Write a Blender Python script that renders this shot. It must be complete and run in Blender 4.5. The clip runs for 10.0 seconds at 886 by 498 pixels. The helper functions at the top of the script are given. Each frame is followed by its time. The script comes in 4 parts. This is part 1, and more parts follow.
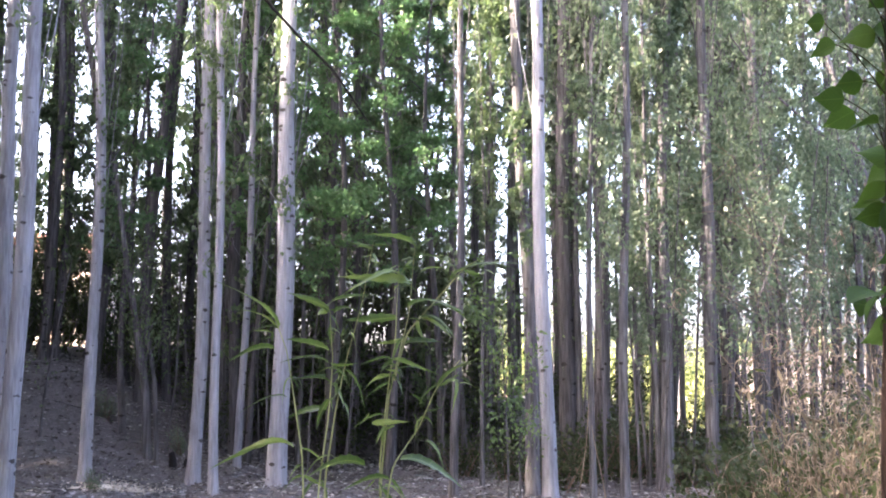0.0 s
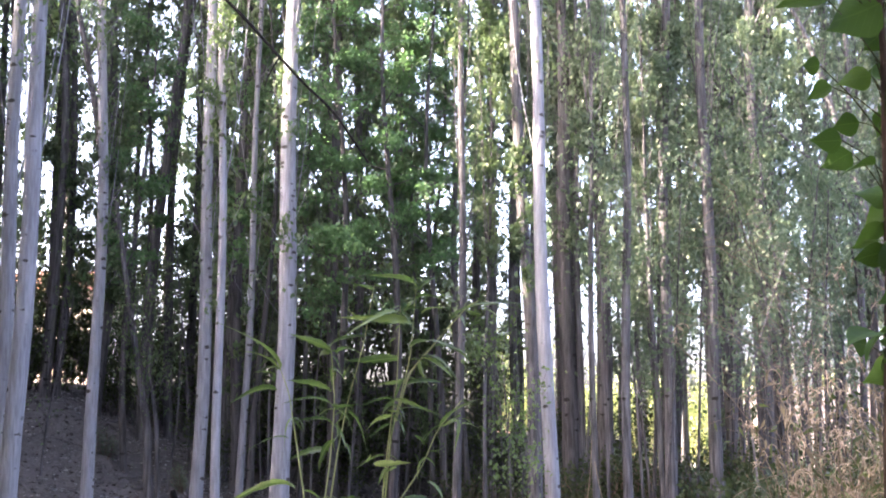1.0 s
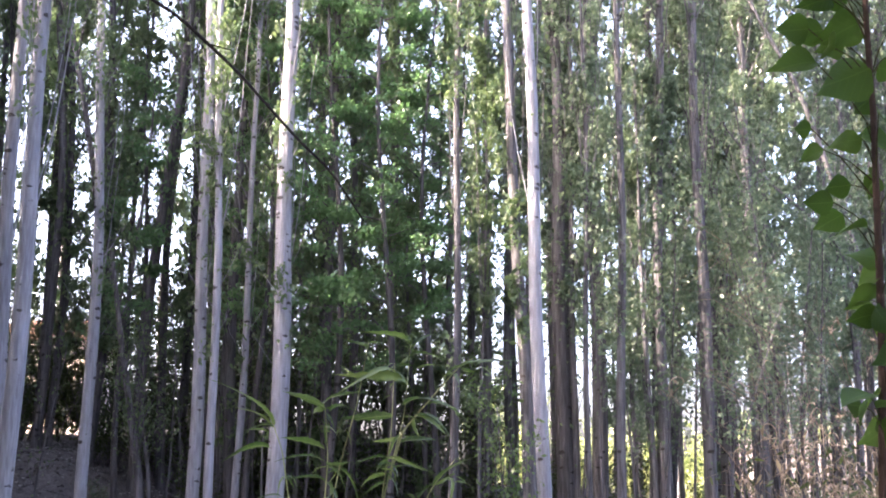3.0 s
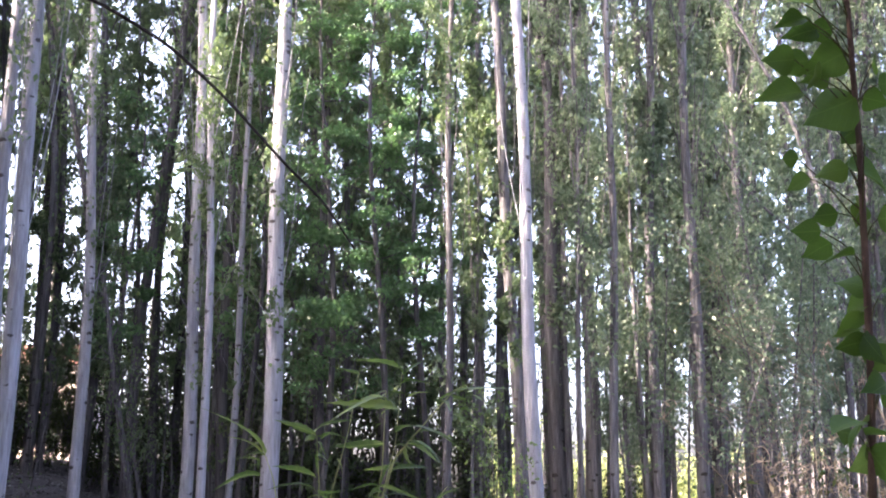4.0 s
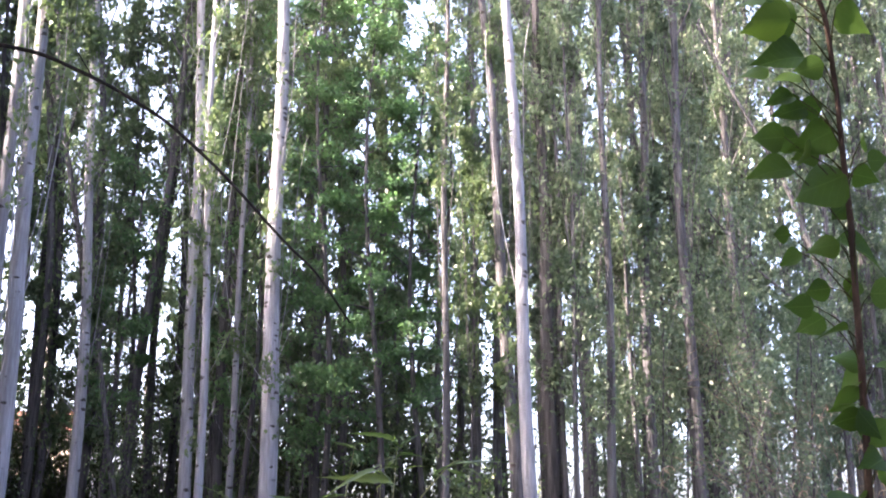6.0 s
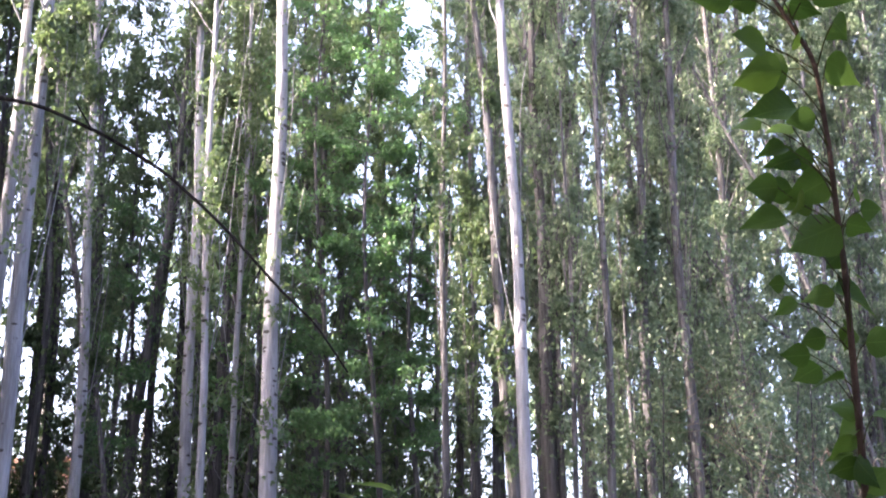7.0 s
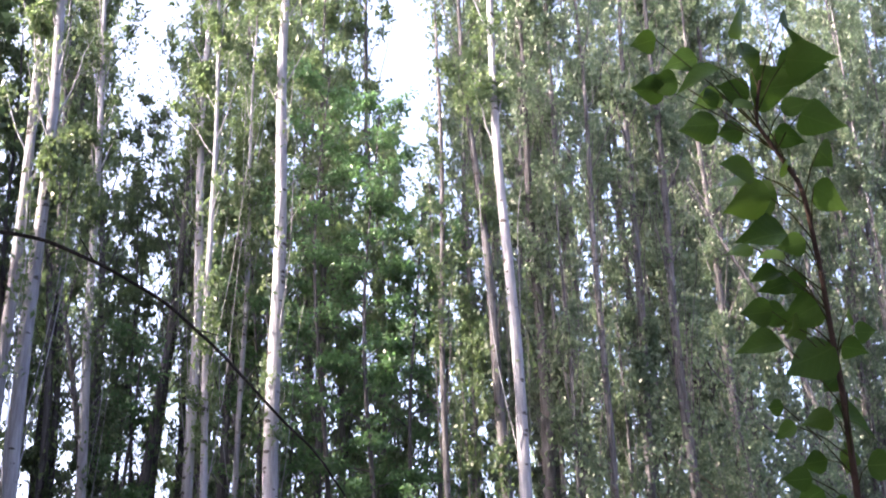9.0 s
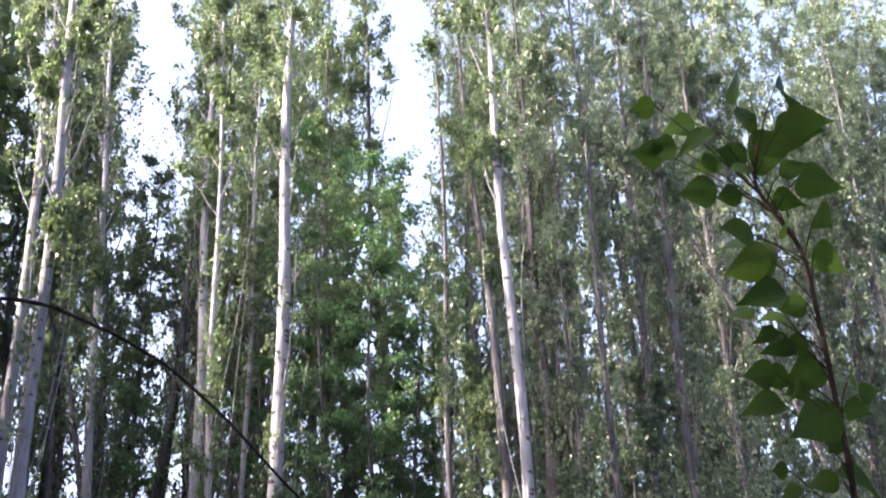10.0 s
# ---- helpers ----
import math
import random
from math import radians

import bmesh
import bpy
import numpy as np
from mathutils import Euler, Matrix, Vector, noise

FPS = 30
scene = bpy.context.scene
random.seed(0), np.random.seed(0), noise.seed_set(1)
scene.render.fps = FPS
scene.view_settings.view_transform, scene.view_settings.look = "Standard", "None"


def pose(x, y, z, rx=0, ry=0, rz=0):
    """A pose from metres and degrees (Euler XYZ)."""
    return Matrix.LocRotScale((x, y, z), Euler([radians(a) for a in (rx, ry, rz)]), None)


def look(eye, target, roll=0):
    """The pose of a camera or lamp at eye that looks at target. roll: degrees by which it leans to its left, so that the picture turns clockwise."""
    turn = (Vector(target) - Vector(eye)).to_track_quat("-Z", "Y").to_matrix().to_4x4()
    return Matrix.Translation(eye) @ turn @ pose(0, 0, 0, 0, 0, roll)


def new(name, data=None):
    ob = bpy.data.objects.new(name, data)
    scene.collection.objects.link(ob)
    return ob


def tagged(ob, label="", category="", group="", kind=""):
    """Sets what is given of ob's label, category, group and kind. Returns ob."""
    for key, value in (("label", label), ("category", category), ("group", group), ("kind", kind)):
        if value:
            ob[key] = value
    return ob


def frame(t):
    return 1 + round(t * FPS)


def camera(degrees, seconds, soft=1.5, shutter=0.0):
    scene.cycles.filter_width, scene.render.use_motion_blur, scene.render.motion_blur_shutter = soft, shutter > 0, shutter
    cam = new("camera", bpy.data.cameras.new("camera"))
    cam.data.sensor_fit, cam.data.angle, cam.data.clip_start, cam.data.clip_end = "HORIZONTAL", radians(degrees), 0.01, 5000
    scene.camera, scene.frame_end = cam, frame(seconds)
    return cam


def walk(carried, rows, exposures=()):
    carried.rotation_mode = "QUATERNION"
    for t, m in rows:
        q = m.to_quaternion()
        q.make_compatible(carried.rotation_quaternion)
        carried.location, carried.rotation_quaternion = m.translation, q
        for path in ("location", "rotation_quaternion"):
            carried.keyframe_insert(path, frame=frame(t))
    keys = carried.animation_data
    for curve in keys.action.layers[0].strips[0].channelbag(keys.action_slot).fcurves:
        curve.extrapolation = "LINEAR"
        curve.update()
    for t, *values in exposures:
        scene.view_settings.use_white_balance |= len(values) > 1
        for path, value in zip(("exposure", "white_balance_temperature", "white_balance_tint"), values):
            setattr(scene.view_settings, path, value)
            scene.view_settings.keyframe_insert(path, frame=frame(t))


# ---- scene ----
cam = camera(42.08, 10.0, soft=1.9, shutter=0.5)
PATH = [
    (0.0, 0.0000, 0.0000, 1.6000, 97.000, -0.397, -0.049),
    (0.5, 0.0010, -0.0069, 1.6039, 97.673, -0.261, -0.067),
    (1.0, 0.0011, -0.0101, 1.6099, 98.744, -0.126, 0.073),
    (1.5, 0.0013, -0.0163, 1.6141, 99.573, -0.203, 0.106),
    (2.0, 0.0018, -0.0147, 1.6178, 100.322, -0.364, 0.058),
    (2.5, 0.0016, -0.0154, 1.6198, 100.806, -0.396, -0.051),
    (4.0, 0.0051, -0.0273, 1.6327, 102.361, -0.030, -0.537),
    (4.5, 0.0066, -0.0325, 1.6360, 103.135, 0.066, -0.629),
    (5.0, 0.0068, -0.0351, 1.6405, 104.075, 0.132, -0.668),
    (6.5, 0.0080, -0.0444, 1.6541, 106.432, 0.296, -0.680),
    (7.0, 0.0092, -0.0526, 1.6586, 107.674, 0.519, -0.664),
    (7.5, 0.0091, -0.0601, 1.6631, 109.035, 0.590, -0.690),
    (8.0, 0.0101, -0.0656, 1.6669, 110.703, 0.816, -0.621),
    (8.5, 0.0097, -0.0730, 1.6688, 111.869, 1.101, -0.518),
    (9.0, 0.0112, -0.0804, 1.6746, 113.332, 1.485, -0.326),
    (9.5, 0.0116, -0.0881, 1.6765, 114.701, 1.574, -0.198),
    (10.0, 0.0127, -0.0967, 1.6802, 116.183, 1.848, 0.037),
]
walk(cam, [(t, pose(x, y, z, rx, ry, rz)) for t, x, y, z, rx, ry, rz in PATH], [(0.0, 4.45, 6740, 18), (4.0, 4.1, 6600, 20), (6.5, 3.95, 6560, 19), (8.0, 3.7, 6500, 19), (9.0, 3.49, 6460, 20), (10.0, 3.17, 6420, 19)])

# ---- light ----
SUN_AZ, SUN_EL = -107.0, 26.5  # degrees from straight ahead (minus: to the left), degrees up
world = bpy.data.worlds.new("sky")
scene.world = world
world.use_nodes = True
wn = world.node_tree
sky = wn.nodes.new("ShaderNodeTexSky")
sky.sky_type, sky.sun_disc = "NISHITA", False
sky.sun_elevation, sky.sun_rotation = radians(SUN_EL), radians(SUN_AZ % 360)
sky.air_density, sky.dust_density, sky.ozone_density = 0.5, 7.5, 0.4
wn.nodes["Background"].inputs["Strength"].default_value = 0.15
wn.links.new(sky.outputs[0], wn.nodes["Background"].inputs["Color"])
sun_data = bpy.data.lights.new("sun", "SUN")
sun_data.energy, sun_data.angle, sun_data.color = 2.0, radians(0.6), (1.0, 0.86, 0.68)
sun = new("sun", sun_data)
sa, se = radians(SUN_AZ), radians(SUN_EL)
SUN_DIR = Vector((math.sin(sa) * math.cos(se), math.cos(sa) * math.cos(se), math.sin(se)))
sun.matrix_world = look(SUN_DIR * 60, (0, 0, 0))

# ---- materials ----
def nodes(name):
    m = bpy.data.materials.new(name)
    m.use_nodes = True
    t = m.node_tree
    return m, t, t.nodes["Principled BSDF"]


def add(t, kind, **kw):
    n = t.nodes.new(kind)
    for k, v in kw.items():
        n.inputs[k.replace("_", " ")].default_value = v
    return n


def ramp(t, fac, *stops):
    r = t.nodes.new("ShaderNodeValToRGB")
    e = r.color_ramp.elements
    while len(e) < len(stops):
        e.new(0.5)
    for el, (p, c) in zip(e, stops):
        el.position, el.color = p, (*c, 1)
    t.links.new(fac, r.inputs[0])
    return r.outputs[0]


def mixc(t, fac, a, b, mode="MIX"):
    m = t.nodes.new("ShaderNodeMix")
    m.data_type, m.blend_type = "RGBA", mode
    for s, v in ((0, fac), (6, a), (7, b)):
        if isinstance(v, bpy.types.NodeSocket):
            t.links.new(v, m.inputs[s])
        else:
            m.inputs[s].default_value = v if s == 0 else (*v, 1)
    return m.outputs[2]


def mapped(t, scale):
    c = t.nodes.new("ShaderNodeTexCoord")
    mp = add(t, "ShaderNodeMapping", Scale=scale)
    t.links.new(c.outputs["Object"], mp.inputs["Vector"])
    return mp.outputs[0]


def noise_of(t, vec, scale, detail=4.0):
    n = add(t, "ShaderNodeTexNoise", Scale=scale, Detail=detail, Roughness=0.6)
    if vec is not None:
        t.links.new(vec, n.inputs["Vector"])
    return n.outputs[0]


def bump(t, b, height, strength, dist=0.02):
    n = add(t, "ShaderNodeBump", Strength=strength, Distance=dist)
    t.links.new(height, n.inputs["Height"])
    t.links.new(n.outputs[0], b.inputs["Normal"])


def bark(name, light, dark, mark, amount, fissures=0.0):
    """Poplar bark: pale skin with grey stains, dark flat marks and fine upright cracks."""
    m, t, b = nodes(name)
    stain = noise_of(t, mapped(t, (3.2, 3.2, 1.0)), 1.6, 6)
    grain = noise_of(t, mapped(t, (30, 30, 3)), 1.0, 5)
    col = ramp(t, stain, (0.3, dark), (0.62, light))
    col = mixc(t, 0.5, col, ramp(t, grain, (0.38, dark), (0.62, light)))
    if fissures:  # old bark, torn into upright furrows
        furrow = noise_of(t, mapped(t, (22, 22, 1.6)), 1.0, 4)
        col = mixc(t, fissures, col, ramp(t, furrow, (0.4, (0.25, 0.24, 0.24)), (0.52, (1, 1, 1)), (0.68, (1.35, 1.33, 1.35))), "MULTIPLY")
    v = t.nodes.new("ShaderNodeTexVoronoi")
    v.inputs["Scale"].default_value = 1.0
    wob = t.nodes.new("ShaderNodeVectorMath")
    t.links.new(mapped(t, (5.0, 5.0, 9.0)), wob.inputs[0])
    wob.operation = "ADD"
    warp = t.nodes.new("ShaderNodeVectorMath")
    warp.operation = "SCALE"
    warp.inputs["Scale"].default_value = 0.55
    fuzz = add(t, "ShaderNodeTexNoise", Scale=1.0, Detail=3.0)
    t.links.new(mapped(t, (14, 14, 22)), fuzz.inputs["Vector"])
    t.links.new(fuzz.outputs["Color"], warp.inputs[0])
    t.links.new(warp.outputs[0], wob.inputs[1])
    t.links.new(wob.outputs[0], v.inputs["Vector"])
    # branch scars: lens-shaped marks, some cells large, most bare
    cell = t.nodes.new("ShaderNodeSeparateColor")
    t.links.new(v.outputs["Color"], cell.inputs[0])
    size = t.nodes.new("ShaderNodeMapRange")
    size.inputs["From Min"].default_value, size.inputs["From Max"].default_value = 0.45, 1.0
    size.inputs["To Min"].default_value, size.inputs["To Max"].default_value = 0.0, amount * 2.1
    t.links.new(cell.outputs[0], size.inputs["Value"])
    less = t.nodes.new("ShaderNodeMath")
    less.operation = "SUBTRACT"
    t.links.new(size.outputs[0], less.inputs[0])
    t.links.new(v.outputs["Distance"], less.inputs[1])
    both = t.nodes.new("ShaderNodeMath")
    both.operation, both.use_clamp = "MULTIPLY", True
    both.inputs[1].default_value = 9.0
    t.links.new(less.outputs[0], both.inputs[0])
    col = mixc(t, both.outputs[0], col, mark)
    obj = t.nodes.new("ShaderNodeObjectInfo")
    tone = ramp(t, obj.outputs["Random"], (0.0, (0.8, 0.8, 0.8)), (1.0, (1, 1, 1)))
    col = mixc(t, 1.0, col, tone, "MULTIPLY")
    t.links.new(col, b.inputs["Base Color"])
    b.inputs["Roughness"].default_value = 0.85
    b.inputs["Specular IOR Level"].default_value = 0.2
    bump(t, b, grain, 0.8, 0.03)
    return m


def leafy(name, lo, mid, hi, through_col, share=0.45, rough=0.5, shine=0.35, veins=0.0, single=False):
    """Leaf skin that lets light through, a shade of its own for each leaf."""
    m, t, b = nodes(name)
    g = t.nodes.new("ShaderNodeNewGeometry")
    if single:
        g = t.nodes.new("ShaderNodeObjectInfo")
    col = ramp(t, g.outputs["Random" if single else "Random Per Island"], (0.0, lo), (0.55, mid), (0.97, hi))
    if not single:
        patch = noise_of(t, mapped(t, (1, 1, 1)), 0.9, 3)
        col = mixc(t, 1.0, col, ramp(t, patch, (0.36, (0.58, 0.66, 0.66)), (0.5, (1, 1, 1)), (0.66, (1.0, 1.0, 0.9))), "MULTIPLY")
    fine = noise_of(t, mapped(t, (1, 1, 1)), 60.0, 2)
    col = mixc(t, 0.25, col, ramp(t, fine, (0.3, lo), (0.7, mid)))
    if veins:
        sep = t.nodes.new("ShaderNodeSeparateXYZ")
        t.links.new(mapped(t, (1, 1, 1)), sep.inputs[0])

        def calc(op, p, q):
            m_ = t.nodes.new("ShaderNodeMath")
            m_.operation = op
            for i, u in enumerate((p, q)):
                if isinstance(u, bpy.types.NodeSocket):
                    t.links.new(u, m_.inputs[i])
                else:
                    m_.inputs[i].default_value = u
            return m_.outputs[0]
        side = calc("ABSOLUTE", sep.outputs[1], 0.0)
        rib = ramp(t, side, (0.008, (1, 1, 1)), (0.022, (0, 0, 0)))
        wave = calc("SINE", calc("MULTIPLY", calc("SUBTRACT", sep.outputs[0], calc("MULTIPLY", side, 0.8)), 42.0), 0.0)
        lines = ramp(t, wave, (0.9, (0, 0, 0)), (1.0, (0.5, 0.5, 0.5)))
        col = mixc(t, calc("MULTIPLY", calc("MAXIMUM", rib, lines), veins), col, hi)
    t.links.new(col, b.inputs["Base Color"])
    b.inputs["Roughness"].default_value = rough
    b.inputs["Specular IOR Level"].default_value = shine
    tr = t.nodes.new("ShaderNodeBsdfTranslucent")
    t.links.new(mixc(t, 0.6, col, through_col), tr.inputs["Color"])
    mx = t.nodes.new("ShaderNodeMixShader")
    mx.inputs[0].default_value = share
    t.links.new(b.outputs[0], mx.inputs[1])
    t.links.new(tr.outputs[0], mx.inputs[2])
    t.links.new(mx.outputs[0], t.nodes["Material Output"].inputs[0])
    return m


def earth(name, a, b_, c, scale=1.0, rel=0.6):
    m, t, b = nodes(name)
    big = noise_of(t, mapped(t, (scale,) * 3), 0.35, 5)
    mid = noise_of(t, mapped(t, (scale,) * 3), 4.0, 6)
    fine = noise_of(t, mapped(t, (scale,) * 3), 26.0, 6)
    col = ramp(t, big, (0.35, a), (0.65, b_))
    col = mixc(t, 0.5, col, ramp(t, mid, (0.35, a), (0.5, b_), (0.7, c)))
    col = mixc(t, 0.4, col, ramp(t, fine, (0.35, a), (0.65, c)))
    t.links.new(col, b.inputs["Base Color"])
    b.inputs["Roughness"].default_value = 0.95
    b.inputs["Specular IOR Level"].default_value = 0.1
    bump(t, b, fine, rel, 0.06)
    return m


BARK = bark("poplar_bark_pale", (0.36, 0.365, 0.42), (0.18, 0.18, 0.21), (0.06, 0.055, 0.056), 0.19)
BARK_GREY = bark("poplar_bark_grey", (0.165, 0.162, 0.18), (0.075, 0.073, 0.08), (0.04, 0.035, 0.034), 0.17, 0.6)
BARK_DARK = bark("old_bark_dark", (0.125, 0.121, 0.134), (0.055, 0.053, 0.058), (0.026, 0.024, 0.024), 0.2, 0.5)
CANE_BARK = bark("cane_bark", (0.019, 0.017, 0.0185), (0.01, 0.009, 0.0095), (0.012, 0.01, 0.009), 0.08)
SHOOT_BARK = bark("shoot_bark", (0.09, 0.062, 0.056), (0.045, 0.032, 0.029), (0.04, 0.03, 0.025), 0.08)
TWIG = bark("twig_bark", (0.20, 0.145, 0.115), (0.11, 0.075, 0.06), (0.06, 0.045, 0.035), 0.08)
LEAF = leafy("poplar_leaf", (0.052, 0.088, 0.058), (0.09, 0.144, 0.086), (0.18, 0.225, 0.128), (0.17, 0.25, 0.085), 0.5, 0.36, 0.45)
LEAF_GREEN = leafy("broad_leaf_green", (0.05, 0.108, 0.058), (0.085, 0.172, 0.088), (0.15, 0.245, 0.11), (0.14, 0.29, 0.09), 0.5, 0.38, 0.45)
LEAF_FAR = leafy("poplar_leaf_olive", (0.06, 0.094, 0.064), (0.112, 0.162, 0.104), (0.25, 0.3, 0.2), (0.17, 0.25, 0.14), 0.5, 0.36, 0.45)
# undergrowth leaves: the deep shade under the trees is put into this colour
LEAF_SHADE = leafy("undergrowth_leaf_shade", (0.022, 0.034, 0.018), (0.036, 0.052, 0.026), (0.07, 0.08, 0.04), (0.08, 0.11, 0.03))
LEAF_WEED = leafy("young_leaf", (0.06, 0.1, 0.05), (0.1, 0.16, 0.072), (0.2, 0.27, 0.12), (0.2, 0.3, 0.08), 0.45, 0.36)
LEAF_TALL = leafy("tall_weed_leaf", (0.024, 0.054, 0.02), (0.052, 0.1, 0.032), (0.23, 0.31, 0.1), (0.15, 0.27, 0.04), 0.32, 0.36, 0.5, 0.5, True)
LEAF_BRUSH = leafy("brush_leaf", (0.035, 0.05, 0.026), (0.075, 0.1, 0.042), (0.2, 0.23, 0.09), (0.16, 0.2, 0.05), 0.35, 0.45)
LEAF_SHOOT = leafy("sapling_leaf", (0.02, 0.05, 0.012), (0.036, 0.08, 0.018), (0.075, 0.135, 0.03), (0.1, 0.19, 0.022), 0.36, 0.55, 0.12, 0.6, True)
LEAF_HEDGE = leafy("field_leaf", (0.15, 0.19, 0.08), (0.25, 0.29, 0.13), (0.36, 0.4, 0.2), (0.32, 0.38, 0.14))
LEAF_DRY = leafy("dry_leaf", (0.09, 0.072, 0.054), (0.2, 0.16, 0.115), (0.45, 0.37, 0.26), (0.34, 0.26, 0.15), 0.3, 0.7)
STALK = bark("weed_stalk", (0.4, 0.44, 0.24), (0.14, 0.175, 0.07), (0.12, 0.12, 0.05), 0.03)
PETIOLE = bark("petiole_skin", (0.05, 0.055, 0.02), (0.03, 0.034, 0.012), (0.05, 0.04, 0.03), 0.03)
STALK_DRY = bark("dry_stalk", (0.32, 0.255, 0.2), (0.12, 0.095, 0.075), (0.05, 0.04, 0.03), 0.05)
STALK_PALE = bark("pale_dry_stalk", (0.56, 0.45, 0.35), (0.24, 0.19, 0.15), (0.08, 0.06, 0.045), 0.05)
SOIL = earth("woodland_soil", (0.05, 0.046, 0.05), (0.1, 0.094, 0.1), (0.2, 0.192, 0.205))
ROAD = earth("dusty_track", (0.50, 0.44, 0.38), (0.58, 0.52, 0.46), (0.66, 0.60, 0.54), 0.6, 0.2)
FIELD = earth("field_grass", (0.12, 0.15, 0.04), (0.2, 0.22, 0.06), (0.3, 0.28, 0.1), 0.3)
PLASTER = earth("pink_plaster", (0.5, 0.42, 0.38), (0.58, 0.5, 0.46), (0.66, 0.59, 0.55), 0.5, 0.1)
TILE = earth("roof_tile", (0.06, 0.03, 0.024), (0.085, 0.042, 0.032), (0.12, 0.065, 0.048), 2.0, 0.4)
LITTER = leafy("fallen_leaf", (0.05, 0.044, 0.045), (0.17, 0.16, 0.172), (0.45, 0.44, 0.48), (0.2, 0.15, 0.1), 0.1, 0.9)

# ---- mesh helpers ----
def mesh_of(name, verts, faces, mat, smooth=True):
    me = bpy.data.meshes.new(name)
    verts = np.asarray(verts, dtype=np.float32)
    faces = np.asarray(faces, dtype=np.int32)
    me.vertices.add(len(verts))
    me.vertices.foreach_set("co", verts.ravel())
    k = faces.shape[1]
    me.loops.add(faces.size)
    me.loops.foreach_set("vertex_index", faces.ravel())
    me.polygons.add(len(faces))
    me.polygons.foreach_set("loop_start", np.arange(0, faces.size, k, dtype=np.int32))
    me.polygons.foreach_set("loop_total", np.full(len(faces), k, dtype=np.int32))
    if smooth:
        me.polygons.foreach_set("use_smooth", np.ones(len(faces), dtype=bool))
    me.update(calc_edges=True)
    me.materials.append(mat)
    return me


def child(name, me, parent, label=""):
    ob = new(name, me)
    ob.parent = parent
    return tagged(ob, label) if label else ob


class Tubes:
    """Gathers tapered round stems into one mesh."""
    def __init__(self):
        self.v, self.f, self.n = [], [], 0

    def add(self, pts, radii, sides=6, rough=0.0, rng=None):
        p = np.asarray(pts, float)
        tan = np.gradient(p, axis=0)
        tan /= np.linalg.norm(tan, axis=1)[:, None] + 1e-9
        up = np.array([1.0, 0, 0]) if abs(tan[0, 0]) < 0.8 else np.array([0, 1.0, 0])
        a = np.cross(tan, up)
        a /= np.linalg.norm(a, axis=1)[:, None] + 1e-9
        b = np.cross(tan, a)
        ang = np.linspace(0, 2 * math.pi, sides, endpoint=False)
        r = np.asarray(radii, float)[:, None, None]
        if rough and rng is not None:
            r = r * (1 + rough * rng.normal(size=(len(p), sides, 1)))
        ring = p[:, None] + r * (np.cos(ang)[None, :, None] * a[:, None] + np.sin(ang)[None, :, None] * b[:, None])
        i = np.arange(len(p) - 1)[:, None] * sides
        j = np.arange(sides)[None]
        k = (j + 1) % sides
        q = np.stack([i + j, i + k, i + sides + k, i + sides + j], -1).reshape(-1, 4) + self.n
        self.v.append(ring.reshape(-1, 3))
        self.f.append(q)
        self.n += len(p) * sides
        return self

    def mesh(self, name, mat):
        return mesh_of(name, np.concatenate(self.v), np.concatenate(self.f), mat)


def leaf_quads(centres, size, rng, droop=0.35, slim=0.75):
    """Many small folded leaves: base, two sides and tip of each."""
    n = len(centres)
    d = rng.normal(size=(n, 3))
    d[:, 2] -= droop * 2.2
    d /= np.linalg.norm(d, axis=1)[:, None]
    s = np.cross(d, rng.normal(size=(n, 3)))
    s /= np.linalg.norm(s, axis=1)[:, None] + 1e-9
    nrm = np.cross(d, s)
    L = (size * rng.uniform(0.6, 1.25, n))[:, None]
    w = L * slim * 0.5
    c = np.asarray(centres)
    v = np.stack([c - d * L * 0.5, c - d * L * 0.08 + s * w + nrm * w * 0.3, c + d * L * 0.5, c - d * L * 0.08 - s * w + nrm * w * 0.3], 1)
    return v.reshape(-1, 3), np.arange(4 * n).reshape(n, 4)


def leaves_mesh(name, centres, size, mat, seed, droop=0.35, slim=0.75):
    v, f = leaf_quads(np.asarray(centres), size, np.random.default_rng(seed), droop, slim)
    return mesh_of(name, v, f, mat, False)

# ---- ground ----
def smooth(a, b, v):
    u = np.clip((v - a) / (b - a), 0, 1)
    return u * u * (3 - 2 * u)


def height(x, y):
    """Flat floor of the grove, a bank that climbs to the left and behind, the level of the fields beyond."""
    x, y = np.asarray(x, float), np.asarray(y, float)
    left = 1 - smooth(-9.0, -2.6, x)
    bank = smooth(18.5, 25.5, y) * left * 2.3
    back = smooth(25.0, 30.0, y) * (1.3 + 1.3 * (1 - smooth(-1.5, 2.0, x)) - 1.3 * smooth(4.2, 5.6, x))
    wav = 0.05 * np.sin(x * 1.9 + y * 0.7) + 0.04 * np.sin(x * 0.8 - y * 1.6 + 1.0)
    near = 1 - smooth(60, 120, y)
    return np.maximum(bank, back) * np.maximum(near, 0.45) + wav * near


def ground_z(x, y):
    return float(height(x, y))


